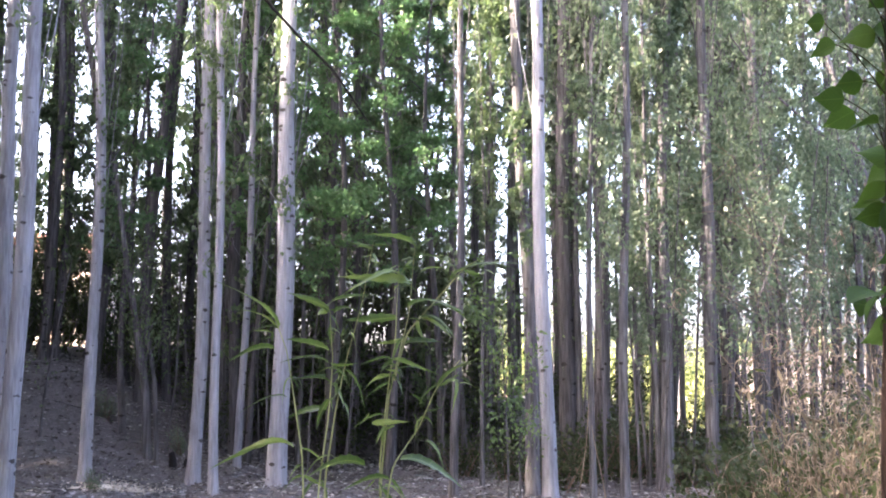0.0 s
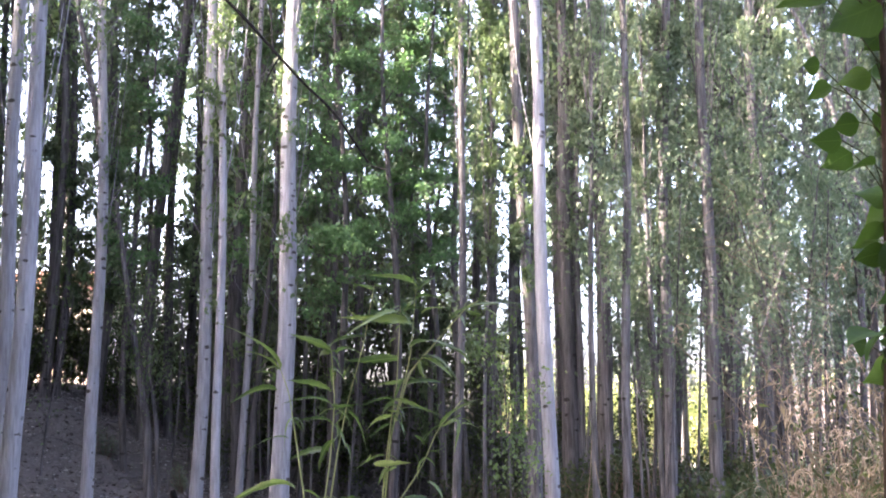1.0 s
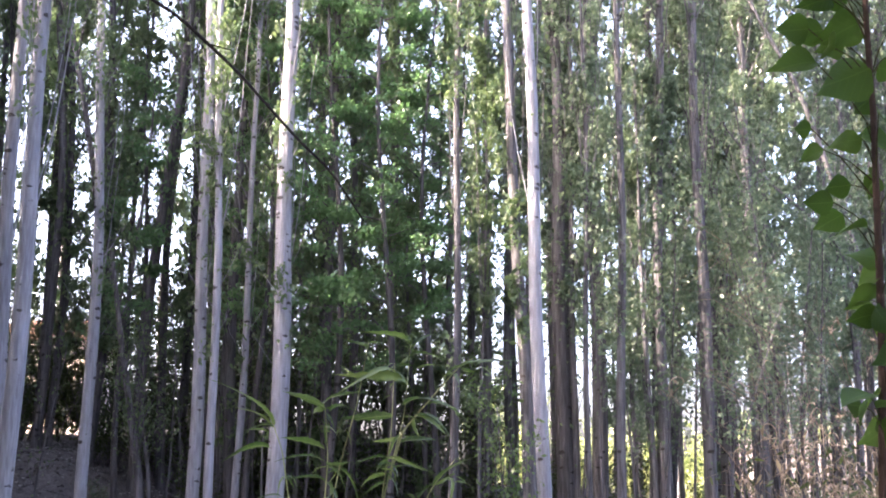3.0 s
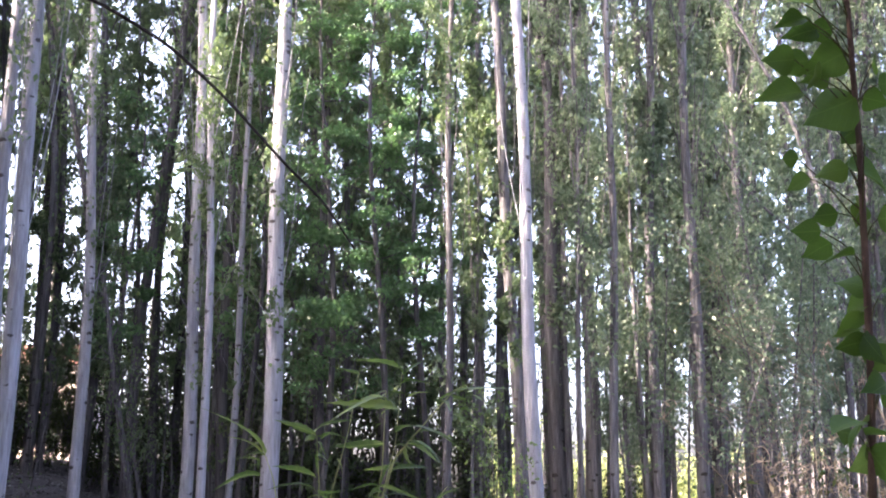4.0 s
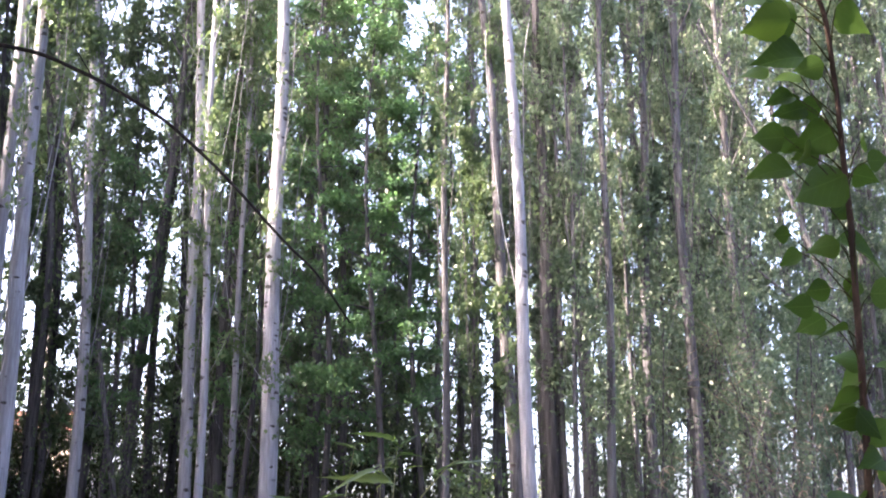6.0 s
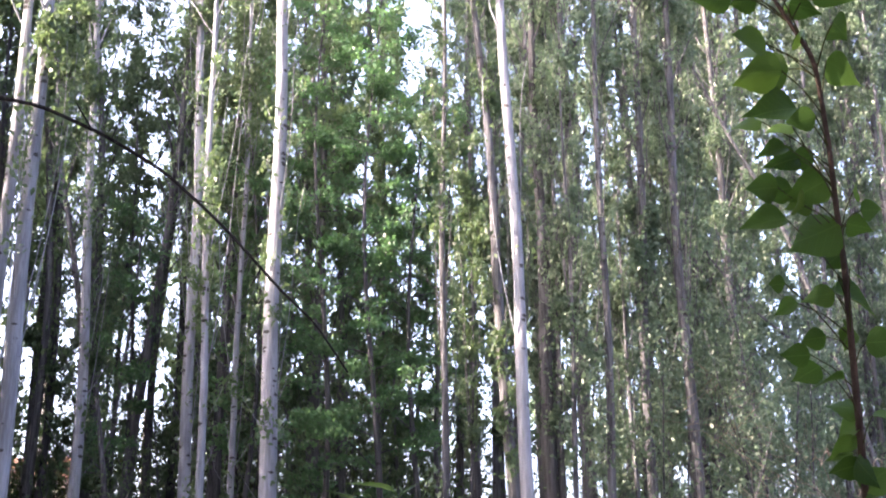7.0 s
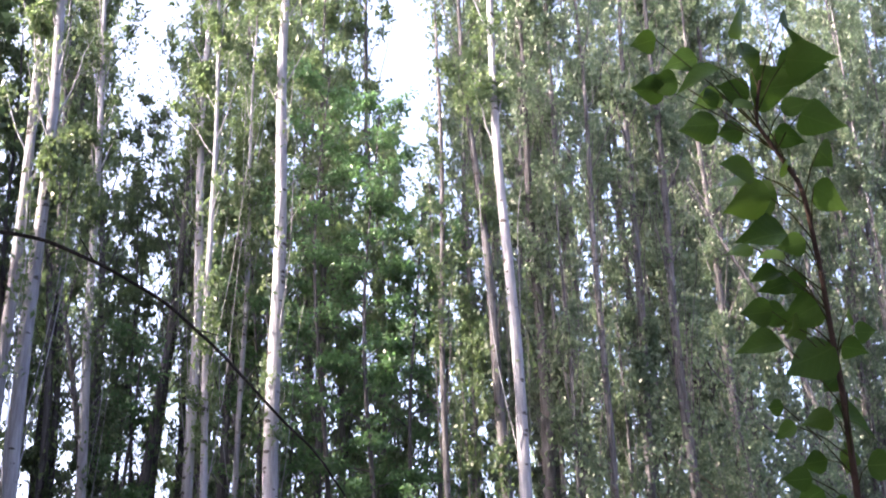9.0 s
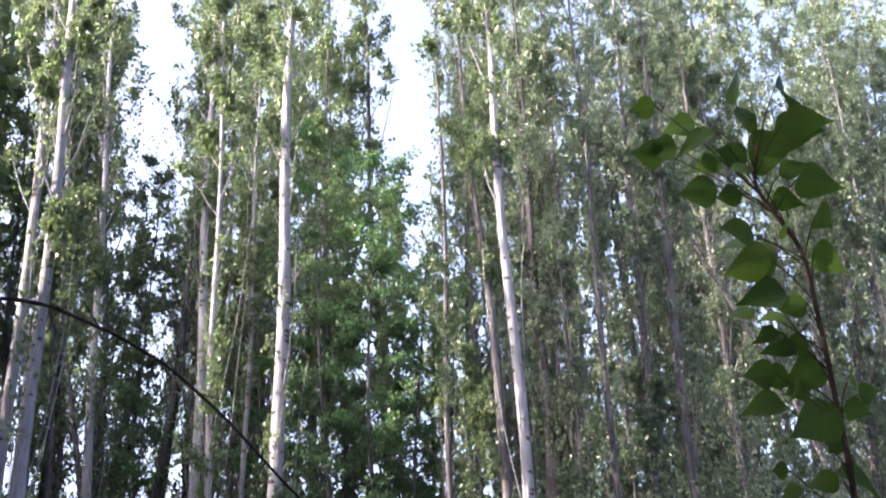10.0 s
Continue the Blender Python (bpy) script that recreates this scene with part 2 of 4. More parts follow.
xs = np.unique(np.concatenate([np.linspace(-16, 16, 161), np.sign(np.linspace(-1, 1, 61)) * (16 + 2600 * np.abs(np.linspace(-1, 1, 61)) ** 3)]))
ys = np.unique(np.concatenate([np.linspace(-6, 36, 190), 36 + 3000 * np.linspace(0, 1, 40) ** 3, -6 - 600 * np.linspace(0, 1, 14) ** 3]))
gx, gy = np.meshgrid(xs, ys)
gz = height(gx, gy)
gz += (np.random.default_rng(3).normal(size=gz.shape) * 0.026) * (np.abs(gx) < 16) * (gy < 36)
idx = np.arange(gx.size).reshape(gx.shape)
gf = np.stack([idx[:-1, :-1], idx[:-1, 1:], idx[1:, 1:], idx[1:, :-1]], -1).reshape(-1, 4)
ground = tagged(new("ground", mesh_of("ground", np.stack([gx, gy, gz], -1).reshape(-1, 3), gf, SOIL)),
                "grey-brown woodland soil rising to a bank behind", "ground", kind="structure")

# ---- trees ----
def limb_path(base, az, tilt, length, rng, curl=0.25, n=6):
    """A limb that leaves the trunk at a slant and bends upright."""
    u = np.linspace(0, 1, n)[:, None]
    out = np.array([math.cos(az), math.sin(az), 0.0])
    t0, t1 = math.sin(tilt), math.cos(tilt)
    p = np.asarray(base) + out * (t0 * length * (u - curl * u * u)) + np.array([0, 0, 1.0]) * (t1 * length * (u + 0.15 * u * u))
    return p + rng.normal(size=(n, 3)) * 0.02 * length * u


def poplar_parts(seed, diam, tall, crown_from, reach, count, leaf_size, x5=0.0, x12=0.0, low=0.0, sides=12, thin_out=0.35, whips=4, shoots=0.7, puff=0.085, fine=True):
    """Meshes of one upright poplar at the origin: stem with limbs, and leaves. x5, x12: how far the stem leans at 5 and 12 m."""
    rng = np.random.default_rng(seed)
    a2 = (x12 / 12 - x5 / 5) / 7
    a1 = x5 / 5 - 5 * a2

    def axis(z):
        zz = np.minimum(z, 12.0)
        x = a1 * zz + a2 * zz * zz + (a1 + 24 * a2) * 0.5 * np.maximum(z - 12.0, 0)
        return x + 0.03 * np.sin(z * 0.9 + seed)
    zs = np.concatenate([[-0.35, 0.0, 0.12, 0.35], np.arange(0.9, tall, 0.7), [tall]])
    r = 0.5 * diam * (1 - 0.93 * np.clip(zs / tall, 0, 1) ** 1.15)
    r[:4] *= (1.5, 1.32, 1.15, 1.05)
    tubes, wood = Tubes(), Tubes()
    axy = np.stack([axis(zs), 0.04 * np.sin(zs * 0.6 + seed * 2.0), zs], -1)
    tubes.add(axy, r, sides, 0.025, rng)
    ends, w = [], []  # twigs that carry leaves: from, to
    z = crown_from
    az = rng.uniform(0, 6.28)
    while z < tall * 0.97:
        az += 2.4 + rng.normal() * 0.4
        share = (z - crown_from) / (tall - crown_from)
        length = reach * (0.55 + 0.9 * min(share * 3, 1)) * (1.15 - 0.75 * share) * rng.uniform(0.6, 1.25)
        rr = 0.5 * diam * (1 - 0.93 * (z / tall) ** 1.15)
        p = limb_path((axis(z), 0, z), az, rng.uniform(0.3, 0.68), length * 1.9, rng)
        if fine:
            wood.add(p, np.linspace(min(rr * 0.3, 0.02), 0.004, len(p)), 4)
        else:
            wood.add(p[[0, 3, 5]], np.linspace(min(rr * 0.3, 0.02), 0.004, 3), 3)
        rich = rng.uniform(0.25, 1.0)
        for q in rng.uniform(0.2, 1.0, 9):
            if rng.random() < thin_out:
                continue
            c = np.array([np.interp(q * (len(p) - 1), np.arange(len(p)), p[:, i]) for i in range(3)])
            side = limb_path(c, rng.uniform(0, 6.28), rng.uniform(0.3, 1.5), rng.uniform(0.3, 0.85) * max(length, 0.5) * 0.75, rng, 0.1)
            if fine:
                wood.add(side[::2], np.linspace(0.007, 0.002, 3), 3)
            ends.append((side[1], side[-1]))
            w.append(rng.uniform(0.3, 1.0) * rich)
        z += rng.uniform(0.28, 0.62)
    for _ in range(whips):
        z = rng.uniform(min(crown_from, 5.0) * 0.75, tall * 0.6)
        az += 2.4 + rng.normal()
        p = limb_path((axis(z), 0, z), az, rng.uniform(0.1, 0.28), rng.uniform(2.5, 4.5), rng, 0.5, 9)
        for _ in range(3):
            p[1:-1] = (p[:-2] + 2 * p[1:-1] + p[2:]) / 4
        wood.add(p, np.linspace(0.009, 0.004, len(p)), 4)
        ends.append((p[5], p[8])), w.append(0.6)
    z = low
    while low and z < crown_from:
        az += 2.4
        p = limb_path((axis(z), 0, z), az, rng.uniform(0.2, 1.1), rng.uniform(0.35, 1.1), rng)
        wood.add(p, np.linspace(0.008, 0.003, len(p)), 3)
        ends.append((p[2], p[-1])), w.append(rng.uniform(0.0, 1.0) ** 2 * shoots)
        z += rng.uniform(0.12, 0.4)
    ends, w = np.array(ends), np.array(w)
    mass = np.zeros(len(ends))
    for _ in range(5):
        d = rng.normal(size=3)
        mass += np.sin(ends[:, 1] @ (d / np.linalg.norm(d)) * rng.uniform(2.4, 4.2) + rng.uniform(0, 6.28))
    w = w * np.clip(0.6 + 0.5 * mass, 0.04, 1.6)
    pick = rng.choice(len(ends), int(count), p=w / w.sum())
    along = rng.uniform(0.0, 1.05, (int(count), 1))
    centres = ends[pick, 0] + (ends[pick, 1] - ends[pick, 0]) * along + rng.normal(size=(int(count), 3)) * puff * (1.1 - 0.5 * along)
    lv, lf = leaf_quads(centres, leaf_size * 1.12, rng, 0.6, 0.5)
    return tubes, wood, lv, lf


def poplar(x, y, diam, x5, x12, tall, crown_from, reach, count, skin, leaf, label, low=0.0, leaf_size=0.1, shoots=0.7, whips=4, group="poplars of the front rows"):
    base = new("poplar_tree")
    base.location = (x, y, ground_z(x, y) - 0.02)
    seed = int(abs(x * 131 + y * 17)) + 1
    tubes, wood, lv, lf = poplar_parts(seed, diam, tall, crown_from, reach, count, leaf_size, x5 - x, x12 - x, low, shoots=shoots, whips=whips)
    child("trunk", tubes.mesh("trunk", skin), base)
    child("branchwork", wood.mesh("branchwork", skin), base)
    child("crown", mesh_of("crown", lv, lf, leaf, False), base)
    return tagged(base, label, "tree", group)


PALE = "tall pale-barked poplar with a slim upright crown"
GREY = "tall grey-barked poplar with a slim leafy crown"
OLD = "stout dark-barked old poplar in the shade"
SLIM = "slender young poplar stem reaching for light"
# x, y, diameter, x at 5 m, x at 12 m, height, foot of the crown
FRONT_PALE = [
    (-5.94, 15.5, 0.225, -5.96, -6.02, 21, 11.0), (-5.58, 15.0, 0.26, -5.50, -5.58, 20, 10.5),
    (-5.88, 19.3, 0.215, -5.86, -6.18, 21, 12.0), (-4.22, 20.0, 0.24, -4.19, -4.33, 23, 13.0),
    (-3.40, 17.5, 0.15, -3.46, -3.62, 18, 11.5), (-3.72, 21.4, 0.15, -3.62, -3.60, 18, 11.0),
    (-2.58, 18.5, 0.31, -2.56, -2.57, 24, 14.0), (1.51, 16.5, 0.215, 1.39, 1.21, 21, 11.5),
]
FRONT_GREY = [
    (1.37, 17.5, 0.225, 1.22, 0.81, 18, 9.5), (0.21, 17.8, 0.135, 0.26, 0.31, 19, 14.5), (2.81, 18.0, 0.155, 2.88, 2.94, 20, 8.5),
    (3.67, 19.0, 0.21, 3.69, 3.89, 20, 7.5), (4.50, 19.1, 0.23, 4.41, 4.48, 20, 7.0), (-0.99, 23.1, 0.15, -0.95, -0.89, 14, 6.0),
    (2.29, 17.9, 0.108, 2.31, 2.33, 14, 6.0), (6.14, 22.0, 0.26, 6.10, 6.03, 19, 4.5),
]
FRONT_OLD = [
    (2.37, 22.0, 0.35, 2.33, 2.28, 20, 7.0), (3.07, 22.0, 0.33, 3.01, 2.92, 20, 7.0), (-8.98, 26.0, 0.26, -8.93, -8.86, 20, 5.0),
    (5.68, 23.0, 0.18, 5.48, 5.20, 17, 5.0),
]
FRONT_SLIM = [
    (-3.01, 24.6, 0.11, -2.98, -2.94, 13, 5.0), (-1.89, 25.7, 0.10, -1.85, -1.79, 13, 5.0), (-0.54, 25.9, 0.10, -0.69, -0.89, 13, 5.0),
    (0.65, 18.8, 0.075, 0.73, 0.84, 9, 4.0), (2.56, 22.0, 0.165, 2.57, 2.58, 15, 5.5), (3.53, 19.0, 0.105, 3.40, 3.21, 12, 5.0),
    (5.01, 24.0, 0.13, 5.00, 5.00, 15, 4.5), (6.10, 24.0, 0.13, 6.14, 6.20, 15, 4.5),
]
for x, y, d, a, b, h, c in FRONT_PALE:
    poplar(x, y, d, a, b, h + 2, c - 1.5, 0.72, 8000, BARK, LEAF, PALE, low=0 if y < 17 else 3.2, shoots=0.45, whips=8)
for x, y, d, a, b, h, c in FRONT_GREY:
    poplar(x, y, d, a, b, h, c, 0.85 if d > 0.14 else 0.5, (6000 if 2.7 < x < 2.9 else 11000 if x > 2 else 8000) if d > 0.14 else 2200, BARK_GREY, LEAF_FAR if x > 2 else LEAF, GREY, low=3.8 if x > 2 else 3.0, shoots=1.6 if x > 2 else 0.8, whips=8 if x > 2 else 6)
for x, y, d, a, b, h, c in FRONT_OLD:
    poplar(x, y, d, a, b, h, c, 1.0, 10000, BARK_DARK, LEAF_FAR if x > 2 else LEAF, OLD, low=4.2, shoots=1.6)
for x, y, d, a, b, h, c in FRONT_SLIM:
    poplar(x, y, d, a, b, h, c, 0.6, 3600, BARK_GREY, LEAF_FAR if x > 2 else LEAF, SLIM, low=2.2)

# a second stem that parts from one of the pale trees, leaning stems and crooked saplings
def stem_tree(name, pts, r0, r1, skin, label, category="tree", leaves=0, leaf=None, spread=0.3, leaf_size=0.08, seed=0, bare=0.33):
    """A crooked stem through a few places, rooted in the ground, with a sparse crown at its end."""
    pts = [Vector(p) for p in pts]
    foot = pts[0]
    base = new(name)
    base.location = foot
    rng = np.random.default_rng(seed + 50)
    u = np.linspace(0, len(pts) - 1, 8 * len(pts))
    q = np.stack([np.interp(u, range(len(pts)), [p[k] - foot[k] for p in pts]) for k in range(3)], -1)
    for _ in range(3):
        q[1:-1] = (q[:-2] + 2 * q[1:-1] + q[2:]) / 4
    tubes = Tubes().add(q, np.linspace(r0, r1, len(q)), 8, 0.03, rng)
    spots = []
    if leaves:
        for k in range(int(len(q) * bare), len(q)):
            p = limb_path(q[k], rng.uniform(0, 6.28), rng.uniform(0.3, 1.0), rng.uniform(0.4, 1.0) * spread * 2, rng)
            tubes.add(p, np.linspace(max(r1 * 0.5, 0.004), 0.002, len(p)), 3)
            spots += [p[3], p[4], p[5]]
    child("trunk", tubes.mesh("trunk", skin), base)
    if leaves:
        spots = np.array(spots)
        c = spots[rng.integers(0, len(spots), leaves)] + rng.normal(size=(leaves, 3)) * spread * 0.4
        child("crown", leaves_mesh("crown", c, leaf_size, leaf, seed + 7, 0.5, 0.55), base)
    return tagged(base, label, category)


def gz3(x, y):
    return (x, y, ground_z(x, y) - 0.1)


stem_tree("sapling_tree", [gz3(-5.41, 21.5), (-5.48, 21.5, 1.5), (-5.66, 21.5, 2.5), (-5.93, 21.5, 3.9), (-6.3, 21.6, 6.0)], 0.095, 0.04, BARK_GREY,
          "crooked grey sapling leaning over the bank", leaves=900, leaf=LEAF, spread=0.5, seed=1)
stem_tree("sapling_tree", [gz3(-5.23, 21.45), (-5.31, 21.45, 1.7), (-5.50, 21.5, 2.6), (-5.55, 21.6, 4.2)], 0.05, 0.02, BARK_GREY,
          "thin grey sapling beside a crooked one", leaves=500, leaf=LEAF, spread=0.5, seed=2)
stem_tree("poplar_tree", [gz3(-5.93, 19.45), (-5.90, 19.45, 3.5), (-5.92, 19.45, 6.2), (-6.28, 19.45, 8.0), (-6.76, 19.45, 10.1), (-7.0, 19.5, 14)], 0.08, 0.03, BARK_GREY,
          "slim poplar stem bending away from its pale neighbour", leaves=1800, leaf=LEAF, spread=0.8, seed=3)
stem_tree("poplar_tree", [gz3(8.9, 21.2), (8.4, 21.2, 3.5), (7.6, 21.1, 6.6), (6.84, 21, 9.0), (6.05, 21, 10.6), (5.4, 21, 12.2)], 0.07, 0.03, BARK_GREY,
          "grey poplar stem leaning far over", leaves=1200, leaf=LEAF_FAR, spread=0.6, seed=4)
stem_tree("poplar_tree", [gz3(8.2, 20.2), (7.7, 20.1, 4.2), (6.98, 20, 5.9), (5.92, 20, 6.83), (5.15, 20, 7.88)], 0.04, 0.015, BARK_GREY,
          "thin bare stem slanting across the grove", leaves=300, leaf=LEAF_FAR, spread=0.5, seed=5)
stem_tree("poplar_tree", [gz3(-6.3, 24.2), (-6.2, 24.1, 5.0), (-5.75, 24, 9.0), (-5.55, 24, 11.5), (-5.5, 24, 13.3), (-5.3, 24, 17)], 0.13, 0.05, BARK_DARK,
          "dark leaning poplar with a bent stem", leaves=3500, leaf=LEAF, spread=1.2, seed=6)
stem_tree("poplar_tree", [gz3(-4.6, 24.2), (-4.45, 24.1, 5.0), (-4.03, 24, 9.0), (-3.47, 24, 10.6), (-3.0, 24, 13.0)], 0.11, 0.04, BARK_GREY,
          "grey poplar bending towards its neighbour", leaves=3000, leaf=LEAF, spread=1.1, seed=7)
stem_tree("sapling_tree", [gz3(0.92, 15.9), (0.9, 15.9, 0.8), (0.86, 15.9, 1.6), (0.80, 16.0, 2.6)], 0.018, 0.006, BARK_GREY,
          "young green sapling with small round leaves", leaves=560, leaf=LEAF_WEED, spread=0.36, leaf_size=0.075, seed=8)
stem_tree("sapling_tree", [gz3(1.08, 15.9), (1.05, 15.8, 0.9), (1.2, 15.7, 1.9)], 0.014, 0.005, BARK_GREY,
          "low green sapling with small round leaves", leaves=300, leaf=LEAF_WEED, spread=0.3, leaf_size=0.075, seed=9)

def spreading_tree(x, y, tall, wide, crown_from, count, seed, label):
    """A tree with wide, nearly level sprays of fresh green leaves."""
    rng = np.random.default_rng(seed)
    base = new("broadleaf_tree")
    base.location = (x, y, ground_z(x, y) - 0.05)
    zs = np.linspace(-0.2, tall, 14)
    stem = np.stack([0.18 * np.sin(zs * 0.5 + seed), 0.15 * np.cos(zs * 0.4 + seed), zs], -1)
    tubes, wood, ends, w = Tubes().add(stem, np.linspace(0.075, 0.012, 14), 8, 0.03, rng), Tubes(), [], []
    az = rng.uniform(0, 6.28)
    for z in np.arange(crown_from, tall, 0.3):
        az += 2.4 + rng.normal() * 0.3
        foot = [np.interp(z, zs, stem[:, i]) for i in range(3)]
        share = (z - crown_from) / (tall - crown_from)
        L = wide * rng.uniform(0.6, 1.15) * (1.0 - 0.6 * share)
        p = limb_path(foot, az, rng.uniform(0.9, 1.35), L, rng, 0.1, 8)
        p[:, 2] -= 0.12 * L * np.linspace(0, 1, 8) ** 2
        wood.add(p, np.linspace(0.016, 0.003, 8), 4)
        rich = rng.uniform(0.15, 1.0)
        for q in rng.uniform(0.25, 1.0, 9):
            c = np.array([np.interp(q * 7, np.arange(8), p[:, i]) for i in range(3)])
            t = limb_path(c, az + rng.choice([-1, 1]) * rng.uniform(0.4, 1.3), rng.uniform(1.2, 1.8), rng.uniform(0.25, 0.6), rng)
            wood.add(t[::2], np.linspace(0.005, 0.002, 3), 3)
            ends.append((t[0], t[-1])), w.append(rich * rng.uniform(0.4, 1.0))
    ends, w = np.array(ends), np.array(w)
    pick = rng.choice(len(ends), count, p=w / w.sum())
    u = rng.uniform(0, 1.1, (count, 1))
    c = ends[pick, 0] + (ends[pick, 1] - ends[pick, 0]) * u + rng.normal(size=(count, 3)) * np.array([0.09, 0.09, 0.05])
    lv, lf = leaf_quads(c, 0.105, rng, 0.3, 0.55)
    child("trunk", tubes.mesh("trunk", BARK_DARK), base)
    child("branchwork", wood.mesh("branchwork", BARK_DARK), base)
    child("crown", mesh_of("crown", lv, lf, LEAF_GREEN, False), base)
    return tagged(base, label, "tree", "broad-leaved trees among the poplars")


for k, (x, y, h, wd, cf, n) in enumerate([(-6.1, 22.6, 9.0, 1.2, 3.6, 3200), (-3.6, 22.8, 12.5, 1.6, 4.4, 6000), (-2.0, 21.0, 15.0, 1.7, 3.2, 9000), (-1.0, 20.6, 14.0, 1.7, 4.2, 9000), (-0.2, 22.5, 12.5, 1.5, 4.5, 6000), (0.35, 23.6, 13.0, 1.3, 5.0, 5000)]):
    spreading_tree(x, y, h, wd, cf, n, 60 + k, "broad-leaved tree with level sprays of fresh green")

# rows behind, from a few patterns
patterns = []
# height, foot of the crown, reach, leaves, leaf size, bark, leaf, whips: five for the near rows, one for the unseen
# shading trees around, two for the far rows, two young ones, two bare to mid height, one for the unseen shading trees
# close by
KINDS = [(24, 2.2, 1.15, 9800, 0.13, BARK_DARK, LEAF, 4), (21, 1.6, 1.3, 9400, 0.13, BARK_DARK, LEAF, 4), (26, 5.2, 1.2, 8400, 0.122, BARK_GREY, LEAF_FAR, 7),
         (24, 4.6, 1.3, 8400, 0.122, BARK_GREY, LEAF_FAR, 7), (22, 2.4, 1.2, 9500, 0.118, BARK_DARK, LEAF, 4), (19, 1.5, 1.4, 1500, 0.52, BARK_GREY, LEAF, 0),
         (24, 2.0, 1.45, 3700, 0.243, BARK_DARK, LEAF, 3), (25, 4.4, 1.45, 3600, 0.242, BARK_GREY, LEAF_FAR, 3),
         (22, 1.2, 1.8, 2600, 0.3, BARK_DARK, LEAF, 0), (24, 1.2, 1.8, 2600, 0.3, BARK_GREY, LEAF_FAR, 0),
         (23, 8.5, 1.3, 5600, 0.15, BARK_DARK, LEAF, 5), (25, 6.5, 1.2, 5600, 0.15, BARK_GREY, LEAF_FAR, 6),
         (19, 1.5, 1.4, 4300, 0.305, BARK_GREY, LEAF, 3)]
TALLS = [kind[0] for kind in KINDS]
for k, (tall, foot, reach, count, size, skin, leaf, whips) in enumerate(KINDS):
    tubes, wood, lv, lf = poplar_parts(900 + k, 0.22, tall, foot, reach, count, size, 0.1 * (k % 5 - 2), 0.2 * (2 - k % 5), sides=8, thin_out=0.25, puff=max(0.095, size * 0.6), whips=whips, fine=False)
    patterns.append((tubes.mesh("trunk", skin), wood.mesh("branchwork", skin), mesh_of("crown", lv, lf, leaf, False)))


def back_tree(k, x, y, turn, scale, label):
    base = new("poplar_tree")
    base.matrix_basis = pose(x, y, ground_z(x, y) - 0.05, 0, 0, turn) @ Matrix.Diagonal((scale, scale, scale, 1))
    for name, me in zip(("trunk", "branchwork", "crown"), patterns[k]):
        child(name, me, base)
    return tagged(base, label, "tree", "poplars of the rows behind")


def skyline(slope):
    """How high the rows behind stand against the sky, as a rise per metre of distance, by direction."""
    if abs(slope + 0.262) < 0.022:
        return 0.52
    if -0.04 < slope < 0.03:
        return 0.52 + 2.5 * max(0.0, -0.01 - slope)
    if 0.335 < slope < 0.372:
        return 0.6
    if abs(slope - 0.15) < 0.024:
        return 0.36
    return 0.95


def bare_row(slope):
    """Directions in which the poplars have shed their lower limbs and the sky shows between the stems."""
    return any(abs(slope - w) < 0.009 for w in (-0.345, -0.24, 0.084, 0.138))


rng = np.random.default_rng(11)
for j, y in enumerate((24.5, 28.0, 32.0, 37.5)):
    for slope in np.arange(-0.60, 0.52, 0.085) + (j * 0.034) % 0.085:
        slope += rng.normal() * 0.006
        py = y + rng.normal() * 0.6
        px = slope * py
        right = slope > 0.03
        k = int(rng.integers(2, 4)) if right else int(rng.integers(0, 2))
        if j > 1:
            k = 7 if right else 6
        elif -0.37 < slope < -0.2 and j == 1:
            k = 4
        if bare_row(slope):
            k = 11 if right else 10
        top = min(skyline(slope) * py + 1.6 - ground_z(px, py), TALLS[k] * rng.uniform(0.95, 1.2))
        back_tree(k, px, py, rng.uniform(0, 360), top / TALLS[k],
                  "olive-leaved poplar among the rows behind" if right else "dark leafy poplar among the rows behind")
for slope, py in ((-0.39, 25.5), (-0.335, 25.0), (-0.3, 24.8), (-0.272, 26.5), (-0.235, 26.0), (-0.205, 25.2), (-0.165, 27.2), (-0.105, 26.8), (-0.078, 25.0)):
    k = 10 if bare_row(slope) else int(rng.integers(0, 2))
    top = min(skyline(slope) * py + 1.6, TALLS[k] * rng.uniform(0.85, 1.05))
    back_tree(k, slope * py, py, rng.uniform(0, 360), top / TALLS[k], "dark leafy poplar among the rows behind")
for slope, py in ((0.06, 26.2), (0.064, 30.5), (0.041, 25.4), (0.1, 27.5)):
    back_tree(2, slope * py, py, slope * 9000, 0.95, "olive-leaved poplar among the rows behind")
for slope in list(np.arange(0.14, 0.46, 0.05)) + [0.29, 0.375, 0.405, 0.445]:
    py = 26.4 + rng.normal() * 0.5
    if not 0.30 < slope < 0.335:
        back_tree(11 if bare_row(slope) else int(rng.integers(2, 4)), slope * py, py, rng.uniform(0, 360), rng.uniform(0.95, 1.08) * (1.0 if slope < 0.33 else 0.85), "olive-leaved poplar among the rows behind")
for slope, py in ((0.235, 23.4), (0.275, 24.2), (0.362, 23.2), (0.395, 24.3), (0.43, 23.0), (0.46, 24.6)):
    back_tree(2 + int(slope * 1000) % 2, slope * py, py, slope * 7000, 1.0 if slope < 0.3 else 0.76, "olive-leaved poplar among the rows behind")
for slope in (-0.362, -0.262, -0.21, -0.185):
    py = 33.5 + rng.normal()
    back_tree(8, slope * py, py, rng.uniform(0, 360), rng.uniform(0.25, 0.37), "young leafy poplar behind the bank")
